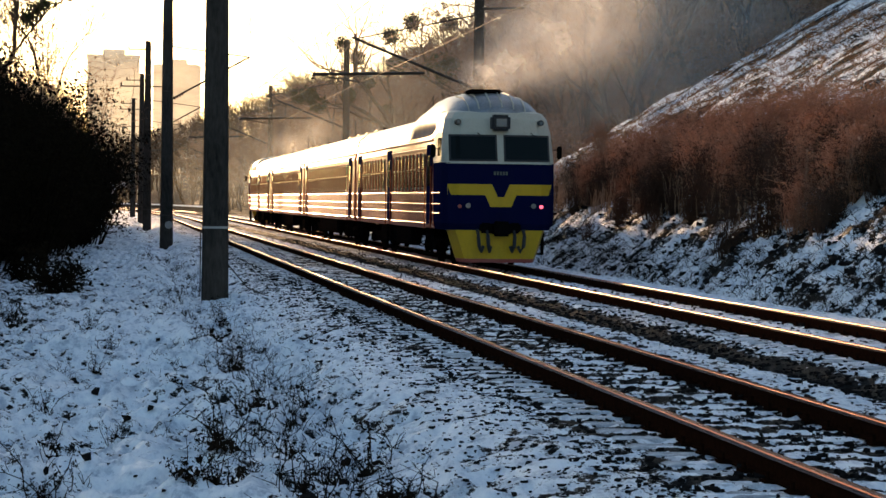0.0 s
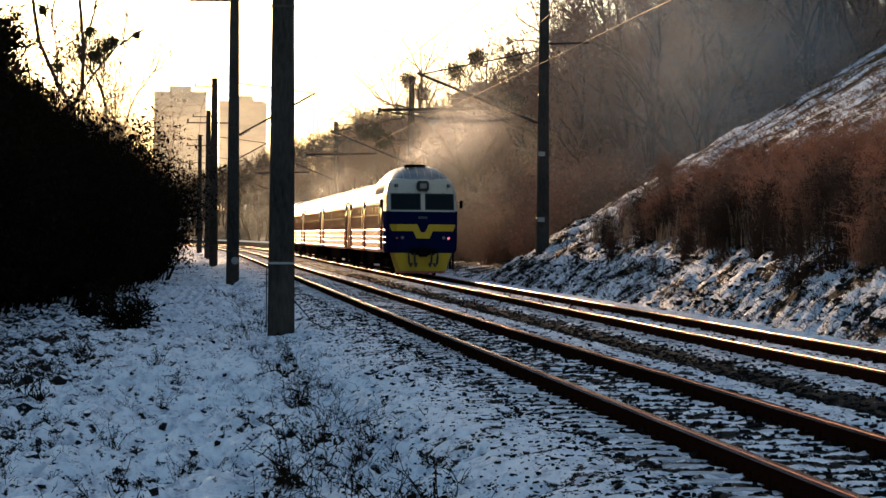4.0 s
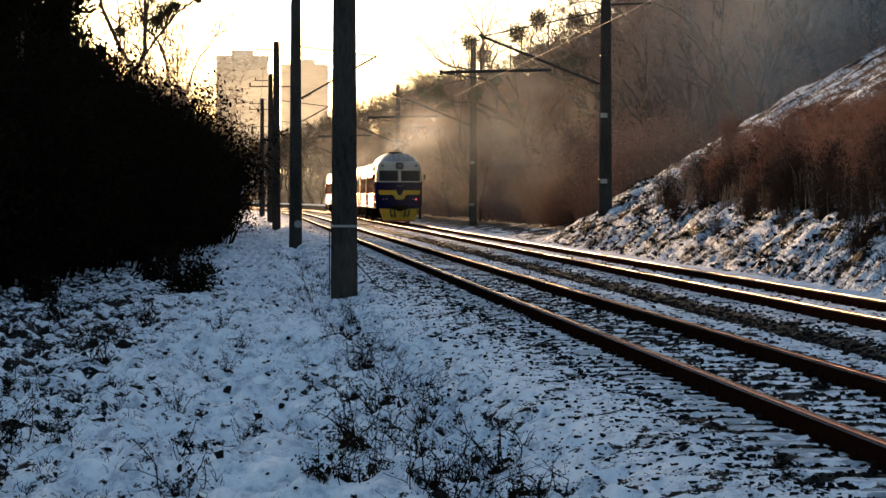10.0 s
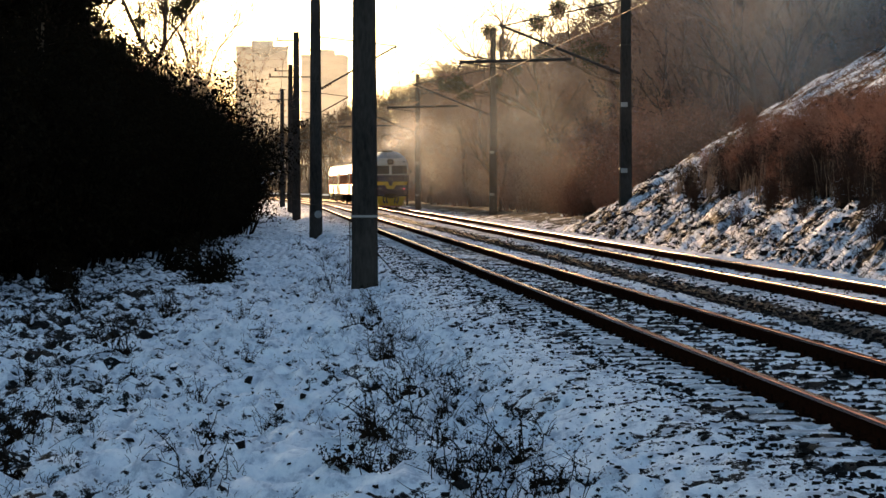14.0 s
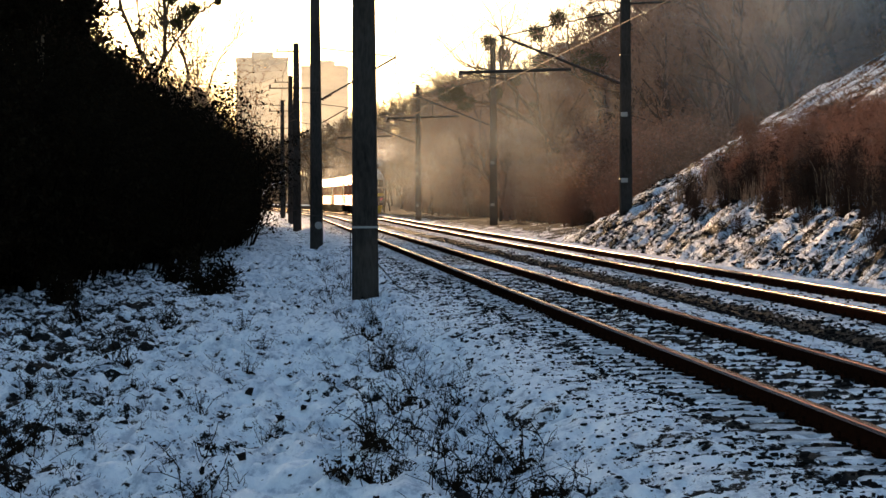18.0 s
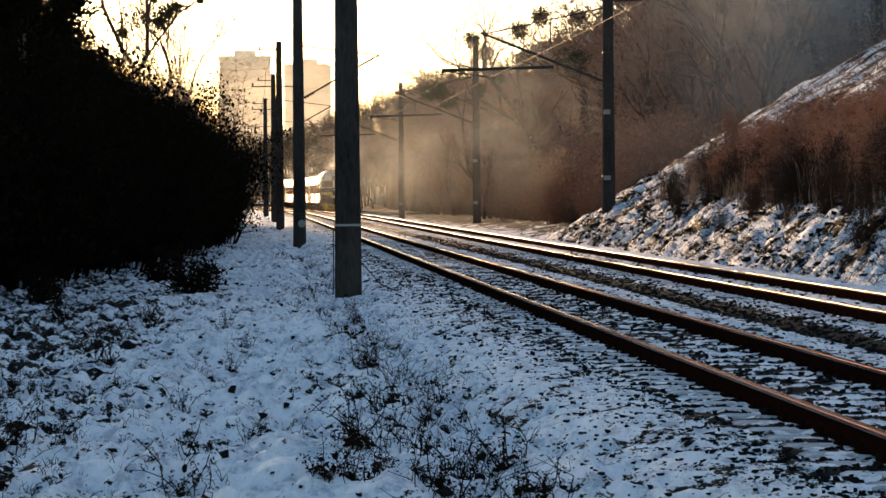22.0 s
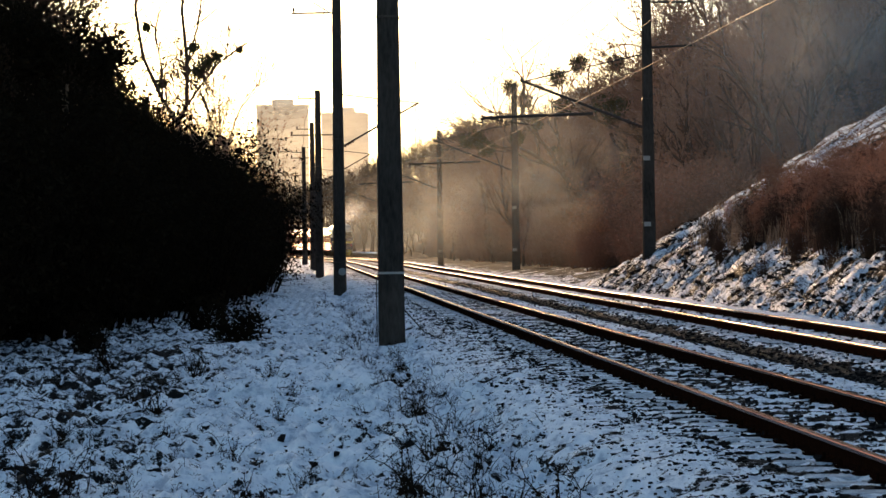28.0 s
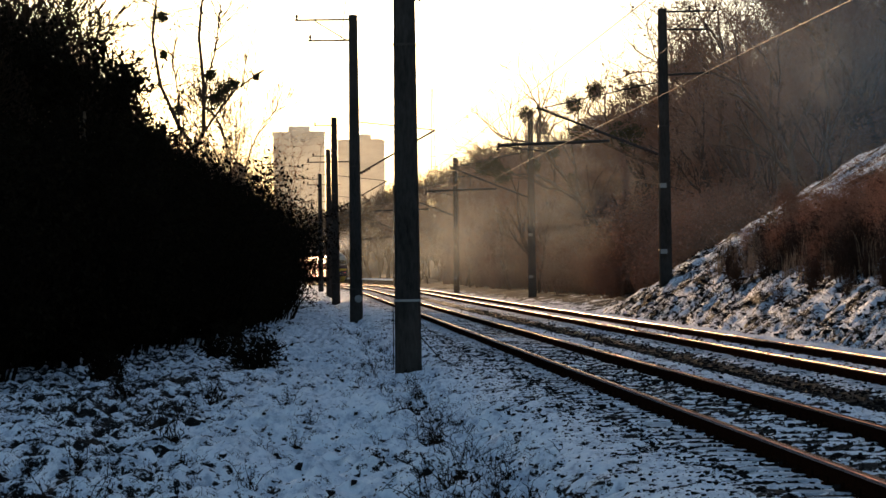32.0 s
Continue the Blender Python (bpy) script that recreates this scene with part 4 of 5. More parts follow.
# ---- poles and overhead line ----
def pole(x, y, name="catenary_pole", top=12.9, label="tall tapered weathered concrete catenary pole in snow", wide=0.56):
    t = thing(name, label, "pole", "poles along the line", Matrix.Translation((x, y, float(land(x, y)))))
    rings = []
    for z, s in ((-0.4, 1.0), (0.0, 1.0), (top * 0.33, 0.89), (top * 0.66, 0.78), (top, 0.66)):
        a, c = wide / 2 * s, 0.05
        rings.append([(a - c, -a, z), (a, -a + c, z), (a, a - c, z), (a - c, a, z), (-a + c, a, z), (-a, a - c, z), (-a, -a + c, z), (-a + c, -a, z)])
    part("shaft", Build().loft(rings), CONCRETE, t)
    for z in (1.45, 6.9):
        s = wide / 2 * (1 - 0.34 * z / top) + 0.012
        part("steel_band", Build().box(-s, s, -s, s, z, z + 0.05), SIGN if z < 3 and y < 50 else STEEL, t, "steel band round the pole")
    return t


def arm(t, parts):
    """Bars of a bracket: name, ends, thickness."""
    for nm, a, b, r in parts:
        part(nm, Build().tube([a, b], r, 8), STEEL, t)


def beads(t, a, b, n, r):
    a, b = Vector(a), Vector(b)
    bl = Build()
    for i in range(n):
        c = a + (b - a) * (i + 0.5) / n
        d = (b - a).normalized() * (b - a).length / n * 0.35
        bl.tube([c - d, c, c + d], [r * 0.4, r, r * 0.4], 8)
    part("insulator", bl, INSULATOR, t, "brown porcelain insulator")


LEFT_POLES = [(-1.58, 44.5), (-5.45, 92.5), (-9.75, 143), (-12.85, 181), (-17.1, 228)]
for i, (x, y) in enumerate(LEFT_POLES):
    t = pole(x, y, top=13.65 if i == 1 else 12.9)
    h0 = 7.9 if i == 0 else 6.6
    arm(t, [("bracket_arm", (0.2, 0, h0), (3.6, 0, h0 + 1.9), 0.04), ("tie_rod", (0.2, 0, h0 + 2.3), (3.5, 0, h0 + 1.9), 0.025), ])
    beads(t, (0.25, 0, h0), (0.7, 0, h0 + 0.25), 4, 0.09)
    for z, x0, x1 in ((), ((13.42, -2.6, 0.2), (12.5, -2.0, 0.2)), ((9.8, -1.9, 1.0), (12.3, -1.4, 0.3)))[min(i, 2)]:
        part("cross_arm", Build().box(x0, x1, -0.04, 0.04, z, z + 0.08, 0.01), STEEL, t)
        part("pin_insulator", Build().tube([(x0 + 0.1, 0, z + 0.08), (x0 + 0.1, 0, z + 0.2), (x0 + 0.1, 0, z + 0.3)], [0.03, 0.07, 0.03], 8), INSULATOR, t)

    if i == 0:
        part("earth_wire", Build().tube([(-0.27, -0.1, 1.45), (-0.31, -0.12, 1.35), (-0.31, -0.12, 0.5), (-0.31, -0.15, 0.0)], 0.012, 5), STEEL, t, "earth wire down the pole")
        part("earth_wire", Build().tube([(0.27, -0.2, 0.7), (0.7, -1.0, 0.25), (1.3, -2.4, 0.06), (2.2, -4.5, 0.04)], 0.014, 5), STEEL, t, "earth wire to the rail")
    if i == 1:
        part("strut", Build().tube([(-1.7, 0, 13.42), (-0.3, 0, 12.55)], 0.03, 5), STEEL, t)
        part("disc_plate", Build().tube([(0.12, -0.30, 1.05), (0.12, -0.33, 1.05)], 0.17, 16), SIGN, t, "round pale plate on the pole")

RIGHT_POLES = [(8.24, 92, 13.16 - float(land(8.24, 92))), (3.77, 144.5, 12.9), (-1.9, 190, 12.4), (-9.6, 245, 12)]
for i, (x, y, h) in enumerate(RIGHT_POLES):
    t = pole(x, y, top=h)
    h0 = 6.75 - float(land(x, y))
    arm(t, [("bracket_arm", (-0.25, 0, h0), (-5.6, 0, h0 + 2.15), 0.06), ("tie_rod", (-0.2, 0, h0 + 3.2), (-5.4, 0, h0 + 2.1), 0.03), ("cross_beam", (-7.3, 0, h0 + 0.5), (-2.4, 0, h0 + 0.62), 0.07), ("strut", (-7.0, 0, h0 + 0.45), (-5.0, 0, h0 + 0.15), 0.03), ("hanger", (-4.2, 0, h0 + 1.6), (-4.2, 0, h0 + 0.58), 0.02), ("upper_arm", (0.2, 0, h0 + 3.5), (2.0, 0, h0 + 3.57), 0.05)])
    if i == 0:
        arm(t, [("cross_arm", (0.1, 0, h - 0.12), (2.4, 0, h - 0.10), 0.045), ("cross_arm", (0.1, 0, h - 0.9), (2.0, 0, h - 0.92), 0.045), ("strut", (0.5, 0, h - 0.9), (1.6, 0, h - 0.12), 0.03)])
        for ax, az in ((2.3, -0.06), (1.2, -0.08), (1.9, -0.88)):
            part("pin_insulator", Build().tube([(ax, 0, h + az), (ax, 0, h + az + 0.12), (ax, 0, h + az + 0.22)], [0.03, 0.07, 0.03], 8), INSULATOR, t)
    beads(t, (-0.3, 0, h0), (-0.95, 0, h0 + 0.3), 5, 0.1)
    beads(t, (-7.35, 0, h0 + 0.25), (-7.25, 0, h0 + 0.6), 3, 0.12)
    for z in (1.3, 4.2):
        part("plate", Build().box(-0.24, 0.06, -0.30, -0.27, z, z + 0.2, 0.005), SIGN, t, "small pale plate on the pole")


def wire(name, pts, sag, r, label):
    b = Build()
    path = []
    for p, q in zip(pts[:-1], pts[1:]):
        for k in range(14):
            u = k / 14
            path.append((p[0] + (q[0] - p[0]) * u, p[1] + (q[1] - p[1]) * u, p[2] + (q[2] - p[2]) * u - sag * 4 * u * (1 - u)))
    path.append(pts[-1])
    b.tube(path, r, 5)
    return tagged(b.out(name, WIRE), label, "wire", "overhead wires")


def over(off, ys, z):
    return [(float(line(y)) + off, y, z) for y in ys]


YS = (-40, 2, 46, 92, 143, 186, 236, 290, 350)
for off, low, high in ((0.0, 6.7, 8.6), (-SPACING, 6.1, 7.9)):
    wire("contact_wire", over(off, YS, low), 0.05, 0.010, "thin copper contact wire over the track")
    wire("carrier_wire", over(off, YS, high), 0.9, 0.008, "sagging carrier wire over the track")
wire("feeder_wire", [(x - 0.9, y, 10.9 + float(land(x, y))) for x, y in LEFT_POLES], 0.7, 0.014, "sagging feeder wire between the poles")


# ---- a thin mast on the skyline ----
def mast(x, y, top):
    t = thing("radio_mast", "thin lattice radio mast on the hazy skyline", "mast", "", Matrix.Translation(on_land(x, y)))
    for k in range(3):
        a = k * math.tau / 3
        part("leg", Build().tube([(1.2 * math.cos(a), 1.2 * math.sin(a), 0), (0.15 * math.cos(a), 0.15 * math.sin(a), top)], 0.09, 5), STEEL, t)
    for z in np.arange(3, top, 3.0):
        w = 1.2 - 1.05 * z / top + 0.25
        part("cross_bar", Build().box(-w, w, -0.06, 0.06, z, z + 0.12), STEEL, t)


mast(-12.4, 610, 38)


# ---- a low platform on the outside of the far curve ----
def platform():
    t = tagged(new("platform"), "low concrete platform with snow on top beside the curved track", "platform", kind="structure")
    for name, mat, z0, z1, out in (("platform_wall", CONCRETE, -0.6, 0.52, 0.0), ("platform_snow", SNOW_CAP, 0.524, 0.64, -0.06)):
        rings = []
        for p, u in zip(*along(2.2, 262, 400, 4.0)):
            rings.append([(p[0] + u[0] * w, p[1] + u[1] * w, z) for w, z in ((-out, z0), (3.0 + out, z0), (3.0 + out, z1), (-out, z1))])
        part(name, Build().loft(rings), mat, t)


platform()
lone = tree("bare_tree", 231, 15.0, 0.22, "tall bare tree beyond the curve of the line", levels=5, twig=BACKLIT_TWIG, bark=BACKLIT_TWIG, kids=3, spread=0.7, thin=0.03)
place(lone, -16.4, 330, 0.6, 1.25, True)


# ---- apartment blocks far off ----
def apartment_block(x, y, w, d, h, z0, turn, bays, floors, label):
    t = thing("apartment_building", label, "building", "", Matrix.Translation((x, y, z0)) @ Matrix.Rotation(turn, 4, "Z"))
    part("wall", Build().box(-w / 2, w / 2, -d / 2, d / 2, 0, h, 0.2), PANEL, t)
    part("roof", Build().box(-w / 2 - 0.3, w / 2 + 0.3, -d / 2 - 0.3, d / 2 + 0.3, h, h + 1.0, 0.1), PANEL, t)
    part("lift_house", Build().box(-w * 0.2, w * 0.22, -3, 3, h + 1.0, h + 3.6, 0.1), PANEL, t)
    me = None
    for i in range(bays):
        for k in range(floors):
            wx = -w / 2 + (i + 0.5) * w / bays
            wz = 1.5 + k * (h - 2) / floors
            if me is None:
                o = part("window", Build().box(-0.9, 0.9, -0.05, 0.05, 0, 1.5), PANE, t)
                me = o.data
            else:
                o = new("window", me)
                o.parent = t
            o.matrix_basis = Matrix.Translation((wx, -d / 2 - 0.03, wz))
    return t


apartment_block(-76.2, 900, 22.0, 16, 57, 4, 0.1, 6, 18, "tall pale concrete apartment block in haze")
apartment_block(-54.0, 990, 20, 16, 59, 4, -0.1, 6, 17, "second pale apartment block in haze")
apartment_block(36, 420, 26, 14, 17, 14, 0.1, 8, 5, "long apartment block behind the hill trees")


# ---- the diesel train ----
CAR, PITCH, HALF = 20.7, 21.3, 1.53


def section(w, z_low=0.98, top=4.32, eave=3.5):
    """The outline of the body across the train."""
    pts = [(-w + 0.06, z_low), (-w, z_low + 0.12), (-w, 2.2), (-w + 0.015, eave - 0.25), (-w + 0.06, eave)]
    for a in range(1, 9):
        u = a / 9 * math.pi
        pts.append((-(w - 0.06) * math.cos(u), eave + (top - eave) * math.sin(u) ** 0.75))
    pts += [(w - 0.06, eave), (w - 0.015, eave - 0.25), (w, 2.2), (w, z_low + 0.12), (w - 0.06, z_low)]
    return pts


def ring(y, w=HALF, **k):
    return [(x, y, z) for x, z in section(w, **k)]


def bogie(t, y):
    b = Build()
    for sx in (-1, 1):
        b.box(sx * 1.08 - 0.09, sx * 1.08 + 0.09, y - 1.75, y + 1.75, 0.5, 0.72, 0.04)
        b.box(sx * 1.08 - 0.12, sx * 1.08 + 0.12, y - 0.5, y + 0.5, 0.35, 0.62, 0.05)
    b.box(-1.05, 1.05, y - 0.3, y + 0.3, 0.55, 0.8, 0.05)
    f = part("bogie", b, BLACK, t, "black bogie frame")
    for wy in (-1.25, 1.25):
        for sx in (-1, 1):
            part("wheel", Build().tube([(sx * 0.72, y + wy, 0.475), (sx * 0.86, y + wy, 0.475)], 0.475, 20), BLACK, f)
            part("axle_box", Build().box(sx * 1.14 - 0.12, sx * 1.14 + 0.12, y + wy - 0.18, y + wy + 0.18, 0.32, 0.64, 0.04), BLACK, f)
            part("spring", Build().tube([(sx * 1.08, y + wy + 0.45, 0.4), (sx * 1.08, y + wy + 0.45, 0.75)], 0.09, 8), BLACK, f)


def door(t, sx, y, w=0.95):
    x = sx * (HALF + 0.006)
    d = part("door", Build().box(x - 0.02, x + 0.02, y - w / 2, y + w / 2, 1.1, 3.3, 0.01), BLUE, t, "dark door with a small window")
    part("door_pane", Build().box(x - 0.03, x + 0.03, y - w * 0.3, y + w * 0.3, 2.15, 3.0, 0.01), GLASS, d)
    for k in (-1, 1):
        part("grab_rail", Build().tube([(x + sx * 0.05, y + k * (w / 2 + 0.08), 1.0), (x + sx * 0.05, y + k * (w / 2 + 0.08), 2.7)], 0.02, 6), TRIM, d)
    b = Build()
    for i, z in enumerate((0.78, 0.52, 0.28)):
        b.box(x - 0.12, x + 0.08, y - w / 2, y + w / 2, z, z + 0.04)
    for k in (-1, 1):
        b.box(x - 0.02, x + 0.06, y + k * w / 2 - 0.02, y + k * w / 2 + 0.02, 0.28, 1.0)
    part("steps", b, BLACK, d, "black steel door steps")


def railcar(label, cab=False, front=False, smoky=False):
    """A coach, its middle above the origin on the rails, running towards +y. cab: the driver's end is the last one."""
    t = thing("railcar", label, "train", "cars of the diesel train")
    y0, y1 = -CAR / 2, CAR / 2
    if cab:
        rings = [ring(y0 + 1.9), ring(y1)]
    elif front:
        rings = [ring(y0), ring(y1 - 1.9)]
    else:
        rings = [ring(y0), ring(y1)]
    b = Build().loft(rings)
    n = len(section(HALF))
    index = []
    for i in range(len(b.f)):
        k = i % n if i < n * (len(rings) - 1) else 1
        index.append(2 if 4 <= k <= 13 else (1 if k in (2, 3, 14, 15) else 0))
    mesh_object("body", b.v, b.f, [SIDE_GLARE, SIDE_GLARE, ROOF], t, index=index)
    a0, a1 = (y0 + 2.1 if cab else y0 + 0.15), (y1 - 2.1 if front else y1 - 0.15)
    for sx in (-1, 1):
        x = sx * HALF
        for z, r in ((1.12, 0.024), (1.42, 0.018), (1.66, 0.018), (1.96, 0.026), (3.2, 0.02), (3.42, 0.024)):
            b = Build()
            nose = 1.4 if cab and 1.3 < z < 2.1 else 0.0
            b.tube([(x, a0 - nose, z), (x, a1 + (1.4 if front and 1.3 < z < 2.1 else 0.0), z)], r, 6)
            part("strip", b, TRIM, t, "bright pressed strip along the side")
        # windows
        doors = [y1 - 1.3 if not front else y1 - 2.6, y0 + 1.3 if not cab else y0 + 2.6] + ([y0 + 11.2] if cab else []) + ([y1 - 11.2] if front else [])
        for dy in doors:
            door(t, sx, dy)
        wy = a0 + 0.95
        while wy < a1 - 0.8:
            if all(abs(wy - dy) > 1.0 for dy in doors):
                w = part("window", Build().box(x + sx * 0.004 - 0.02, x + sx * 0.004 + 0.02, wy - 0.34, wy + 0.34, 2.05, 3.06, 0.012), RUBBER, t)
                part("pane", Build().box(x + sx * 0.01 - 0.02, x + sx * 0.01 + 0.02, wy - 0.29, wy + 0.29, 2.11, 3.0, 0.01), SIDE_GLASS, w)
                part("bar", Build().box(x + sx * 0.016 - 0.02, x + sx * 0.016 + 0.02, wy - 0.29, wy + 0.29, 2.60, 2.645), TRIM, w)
                part("pillar", Build().box(x + sx * 0.03 - 0.03, x + sx * 0.03 + 0.03, wy + 0.345, wy + 0.405, 2.02, 3.08, 0.01), SIDE_GLARE, w)
            wy += 0.75
        part("skirt", Build().box(sx * 1.28 - 0.16, sx * 1.28 + 0.16, -3.6, 3.6, 0.42, 1.0, 0.05), BLACK, t, "black equipment boxes under the floor")
    for by in (y0 + 3.9, y1 - 3.9):
        bogie(t, by)
    for vy in np.arange(y0 + 4.5, y1 - 4, 3.1):
        part("roof_vent", Build().box(-0.24, 0.24, vy - 0.3, vy + 0.3, 4.26, 4.46, 0.05), ROOF, t)
    if not (cab or front):
        for gy in (y0 - 0.2, y1 + 0.2):
            part("gangway", Build().box(-0.6, 0.6, gy - 0.24, gy + 0.24, 1.1, 3.3, 0.06), RUBBER, t, "black rubber gangway")
    elif cab:
        part("gangway", Build().box(-0.6, 0.6, y1 - 0.05, y1 + 0.42, 1.1, 3.3, 0.06), RUBBER, t, "black rubber gangway")
    for rx in (-0.5, 0.4):
        part("aerial", Build().tube([(rx, y0 + 8.5 - rx, 4.2), (rx, y0 + 8.5 - rx, 4.95)], 0.02, 6), STEEL, t)
    part("exhaust", Build().tube([(0.0, y0 + 3.2, 4.2), (0.0, y0 + 3.2, 4.5)], 0.09, 10), BLACK, t, "sooty exhaust stack")
    if cab or front:
        cabin(t, -1 if cab else 1)
    return t


def cabin(t, s):
    """The driver's end: s = -1 at the rear."""
    ye = s * CAR / 2

    def y(d):
        return ye - s * d
    # the bulging nose, in slices from the body to the face
    def outline(d, z_low, z_high, inset):
        """One slice across at depth d, from left to right."""
        return [(-HALF + inset + 0.0, d), (-HALF + inset + 0.14, d - 0.28), (-HALF + inset + 0.42, d - 0.42), (0, d - 0.5), (HALF - inset - 0.42, d - 0.42), (HALF - inset - 0.14, d - 0.28), (HALF - inset, d)]

    def shell(name, zs, mat, label=""):
        rings = []
        for z, inset, d in zs:
            front = outline(d + 0.5, 0, 0, inset)
            r = [(px, y(pd), z) for px, pd in front]
            r += [(HALF - inset * 0.6, y(1.95), z), (-HALF + inset * 0.6, y(1.95), z)]
            rings.append(r if s < 0 else list(reversed(r)))
        return part(name, Build().loft(rings), mat, t, label)
    shell("nose", [(0.98, 0.10, 0.12), (1.15, 0.02, 0.03), (1.7, 0.0, 0.0), (2.77, 0.0, 0.06)], BLUE, "deep blue painted nose")
    shell("cab_front", [(2.774, 0.0, 0.06), (3.12, 0.02, 0.16), (3.58, 0.05, 0.28), (3.95, 0.13, 0.42), (4.12, 0.24, 0.58), (4.2, 0.42, 0.8)], CREAM, "cream cab front with rounded corners")
    # domed roof over the cab
    rise = 1.0 if s < 0 else 0.2
    rings = []
    for d, k, lift in ((0.62, 0.70, -0.30), (0.9, 0.82, -0.02), (1.5, 0.92, 0.22), (2.6, 0.97, 0.34), (4.6, 0.985, 0.36), (6.2, 0.99, 0.16), (7.0, 0.99, 0.0)):
        r = []
        for a in range(13):
            u = a / 12 * math.pi
            r.append((-(HALF - 0.03) * k * math.cos(u), y(d), 3.52 + (0.83 + (lift + 0.09) * rise) * math.sin(u) ** 0.7 + 0.02))
        rings.append(r if s < 0 else list(reversed(r)))
    part("dome", Build().loft(rings), DOME, t, "grey frosted dome over the cab", True)
    def crown(x, d):
        k = float(np.interp(d, (0.62, 0.9, 1.5, 2.6), (0.70, 0.82, 0.92, 0.97)))
        lift = float(np.interp(d, (0.62, 0.9, 1.5, 2.6, 4.6), (-0.30, -0.02, 0.22, 0.34, 0.36)))
        return 3.54 + (0.83 + (lift + 0.09) * rise) * max(0.0, 1 - (x / ((HALF - 0.03) * k)) ** 2) ** 0.35
    for rx in (-0.85, -0.55, -0.2, 0.15, 0.5, 0.85):
        part("dome_rib", Build().tube([(rx * (0.86 + 0.05 * d), y(d), crown(rx * (0.86 + 0.05 * d), d) + 0.008) for d in (0.72, 0.9, 1.2, 1.5, 2.0, 2.6)], 0.022, 5), CREAM, t, "frosted rib of the dome")
    part("roof_hatch", Build().box(-0.62, 0.28, min(y(1.5), y(2.6)), max(y(1.5), y(2.6)), 4.30 + 0.37 * rise, 4.42 + 0.37 * rise, 0.05), BLACK, t, "dark hatch on top of the dome")
    # windscreen: two panes in cream frames, following the lean of the front
    def curve(x):
        return float(np.interp(abs(x), (0, HALF - 0.42, HALF - 0.14, HALF), (0, 0.08, 0.22, 0.5)))

    def slab(name, x0, x1, z0, z1, out, mat, label="", parent=t, thick=0.03):
        dz = lambda z: 0.06 + (z - 2.774) * 0.285 if z > 2.774 else 0.03
        cols = 10
        b = Build()
        rings = []
        for i in range(cols + 1):
            x = x0 + (x1 - x0) * i / cols
            q = [(x, y(dz(z) + curve(x) - out + k), z) for z, k in ((z0, 0), (z1, 0), (z1, thick), (z0, thick))]
            rings.append(q if s < 0 else list(reversed(q)))
        b.loft(rings)
        return part(name, b, mat, parent, label)
    for x0, x1 in ((-1.36, -0.09), (0.09, 1.36)):
        w = slab("windscreen", x0, x1, 2.81, 3.52, 0.02, RUBBER, "windscreen in a black rubber seal")
        slab("windscreen_pane", x0 + 0.05, x1 - 0.05, 2.86, 3.47, 0.03, GLASS, "", w)
        mid = (x0 + x1) / 2
        part("wiper", Build().tube([(mid + 0.1, y(0.24), 3.58), (mid + 0.17, y(0.22), 3.52), (mid + 0.26, y(0.2), 3.49)], 0.010, 5), BLACK, w)
    slab("sill_line", -1.42, 1.42, 2.74, 2.78, 0.02, CREAM)
    # yellow band with its V
    for pts in (((-1.40, -0.42, 1.91, 2.20), (0.42, 1.40, 1.91, 2.20)),):
        for x0, x1, z0, z1 in pts:
            slab("yellow_band", x0, x1, z0, z1, 0.02, YELLOW)
    for sx in (-1, 1):
        b = Build()
        q = [(sx * 0.42, 2.20), (sx * 0.42, 1.91), (sx * 0.28, 1.60), (0.0, 1.60), (0.0, 1.86), (sx * 0.09, 1.86), (sx * 0.24, 2.20)]
        fr = [(px, y(0.052 * (pz - 1.58) + curve(px) - 0.02), pz) for px, pz in q]
        bk = [(px, y(0.09), pz) for px, pz in q]
        n = len(q)
        b.add(fr + bk, [tuple(range(n)), tuple(reversed(range(n, 2 * n)))] + [(i, (i + 1) % n, n + (i + 1) % n, n + i) for i in range(n)])
        part("yellow_chevron", b, YELLOW, t)
    for k in range(5):
        part("number_bar", Build().box(-0.19 + k * 0.08, -0.14 + k * 0.08, min(y(0.03), y(0.06)), max(y(0.03), y(0.06)), 2.44, 2.54), DIM, t)
    # headlight box, marker lamps, buffer lamps
    hb = part("headlight", Build().box(-0.25, 0.25, min(y(0.05), y(0.45)), max(y(0.05), y(0.45)), 3.62, 4.05, 0.06), RUBBER, t, "boxed headlight over the windscreen")
    part("headlight_glass", Build().box(-0.17, 0.17, min(y(0.03), y(0.1)), max(y(0.03), y(0.1)), 3.70, 3.97, 0.03), LENS, hb)
    for sx in (-1, 1):
        m = part("marker_lamp", Build().tube([(sx * 1.12, y(0.62), 3.85), (sx * 1.12, y(0.30), 3.85)], 0.075, 14), RUBBER, t)
        part("marker_glass", Build().tube([(sx * 1.12, y(0.34), 3.85), (sx * 1.12, y(0.285), 3.85)], 0.045, 12), LENS, m)
        part("buffer_lamp", Build().tube([(sx * 0.88, y(0.2), 1.63), (sx * 0.88, y(-0.02), 1.63)], 0.07, 14), LENS, t)
        part("tail_lamp", Build().tube([(sx * 1.1, y(0.25), 1.61), (sx * 1.1, y(0.0), 1.61)], 0.05, 14), TAIL if (sx > 0 and s < 0) else REDBAND, t, "small red tail lamp")
        part("mirror", Build().box(sx * 1.72 - 0.06, sx * 1.72 + 0.06, y(0.75) - 0.08, y(0.75) + 0.08, 2.9, 3.25, 0.03).tube([(sx * 1.5, y(0.8), 3.15), (sx * 1.72, y(0.75), 3.15)], 0.015, 6), BLACK, t, "black rear-view mirror")
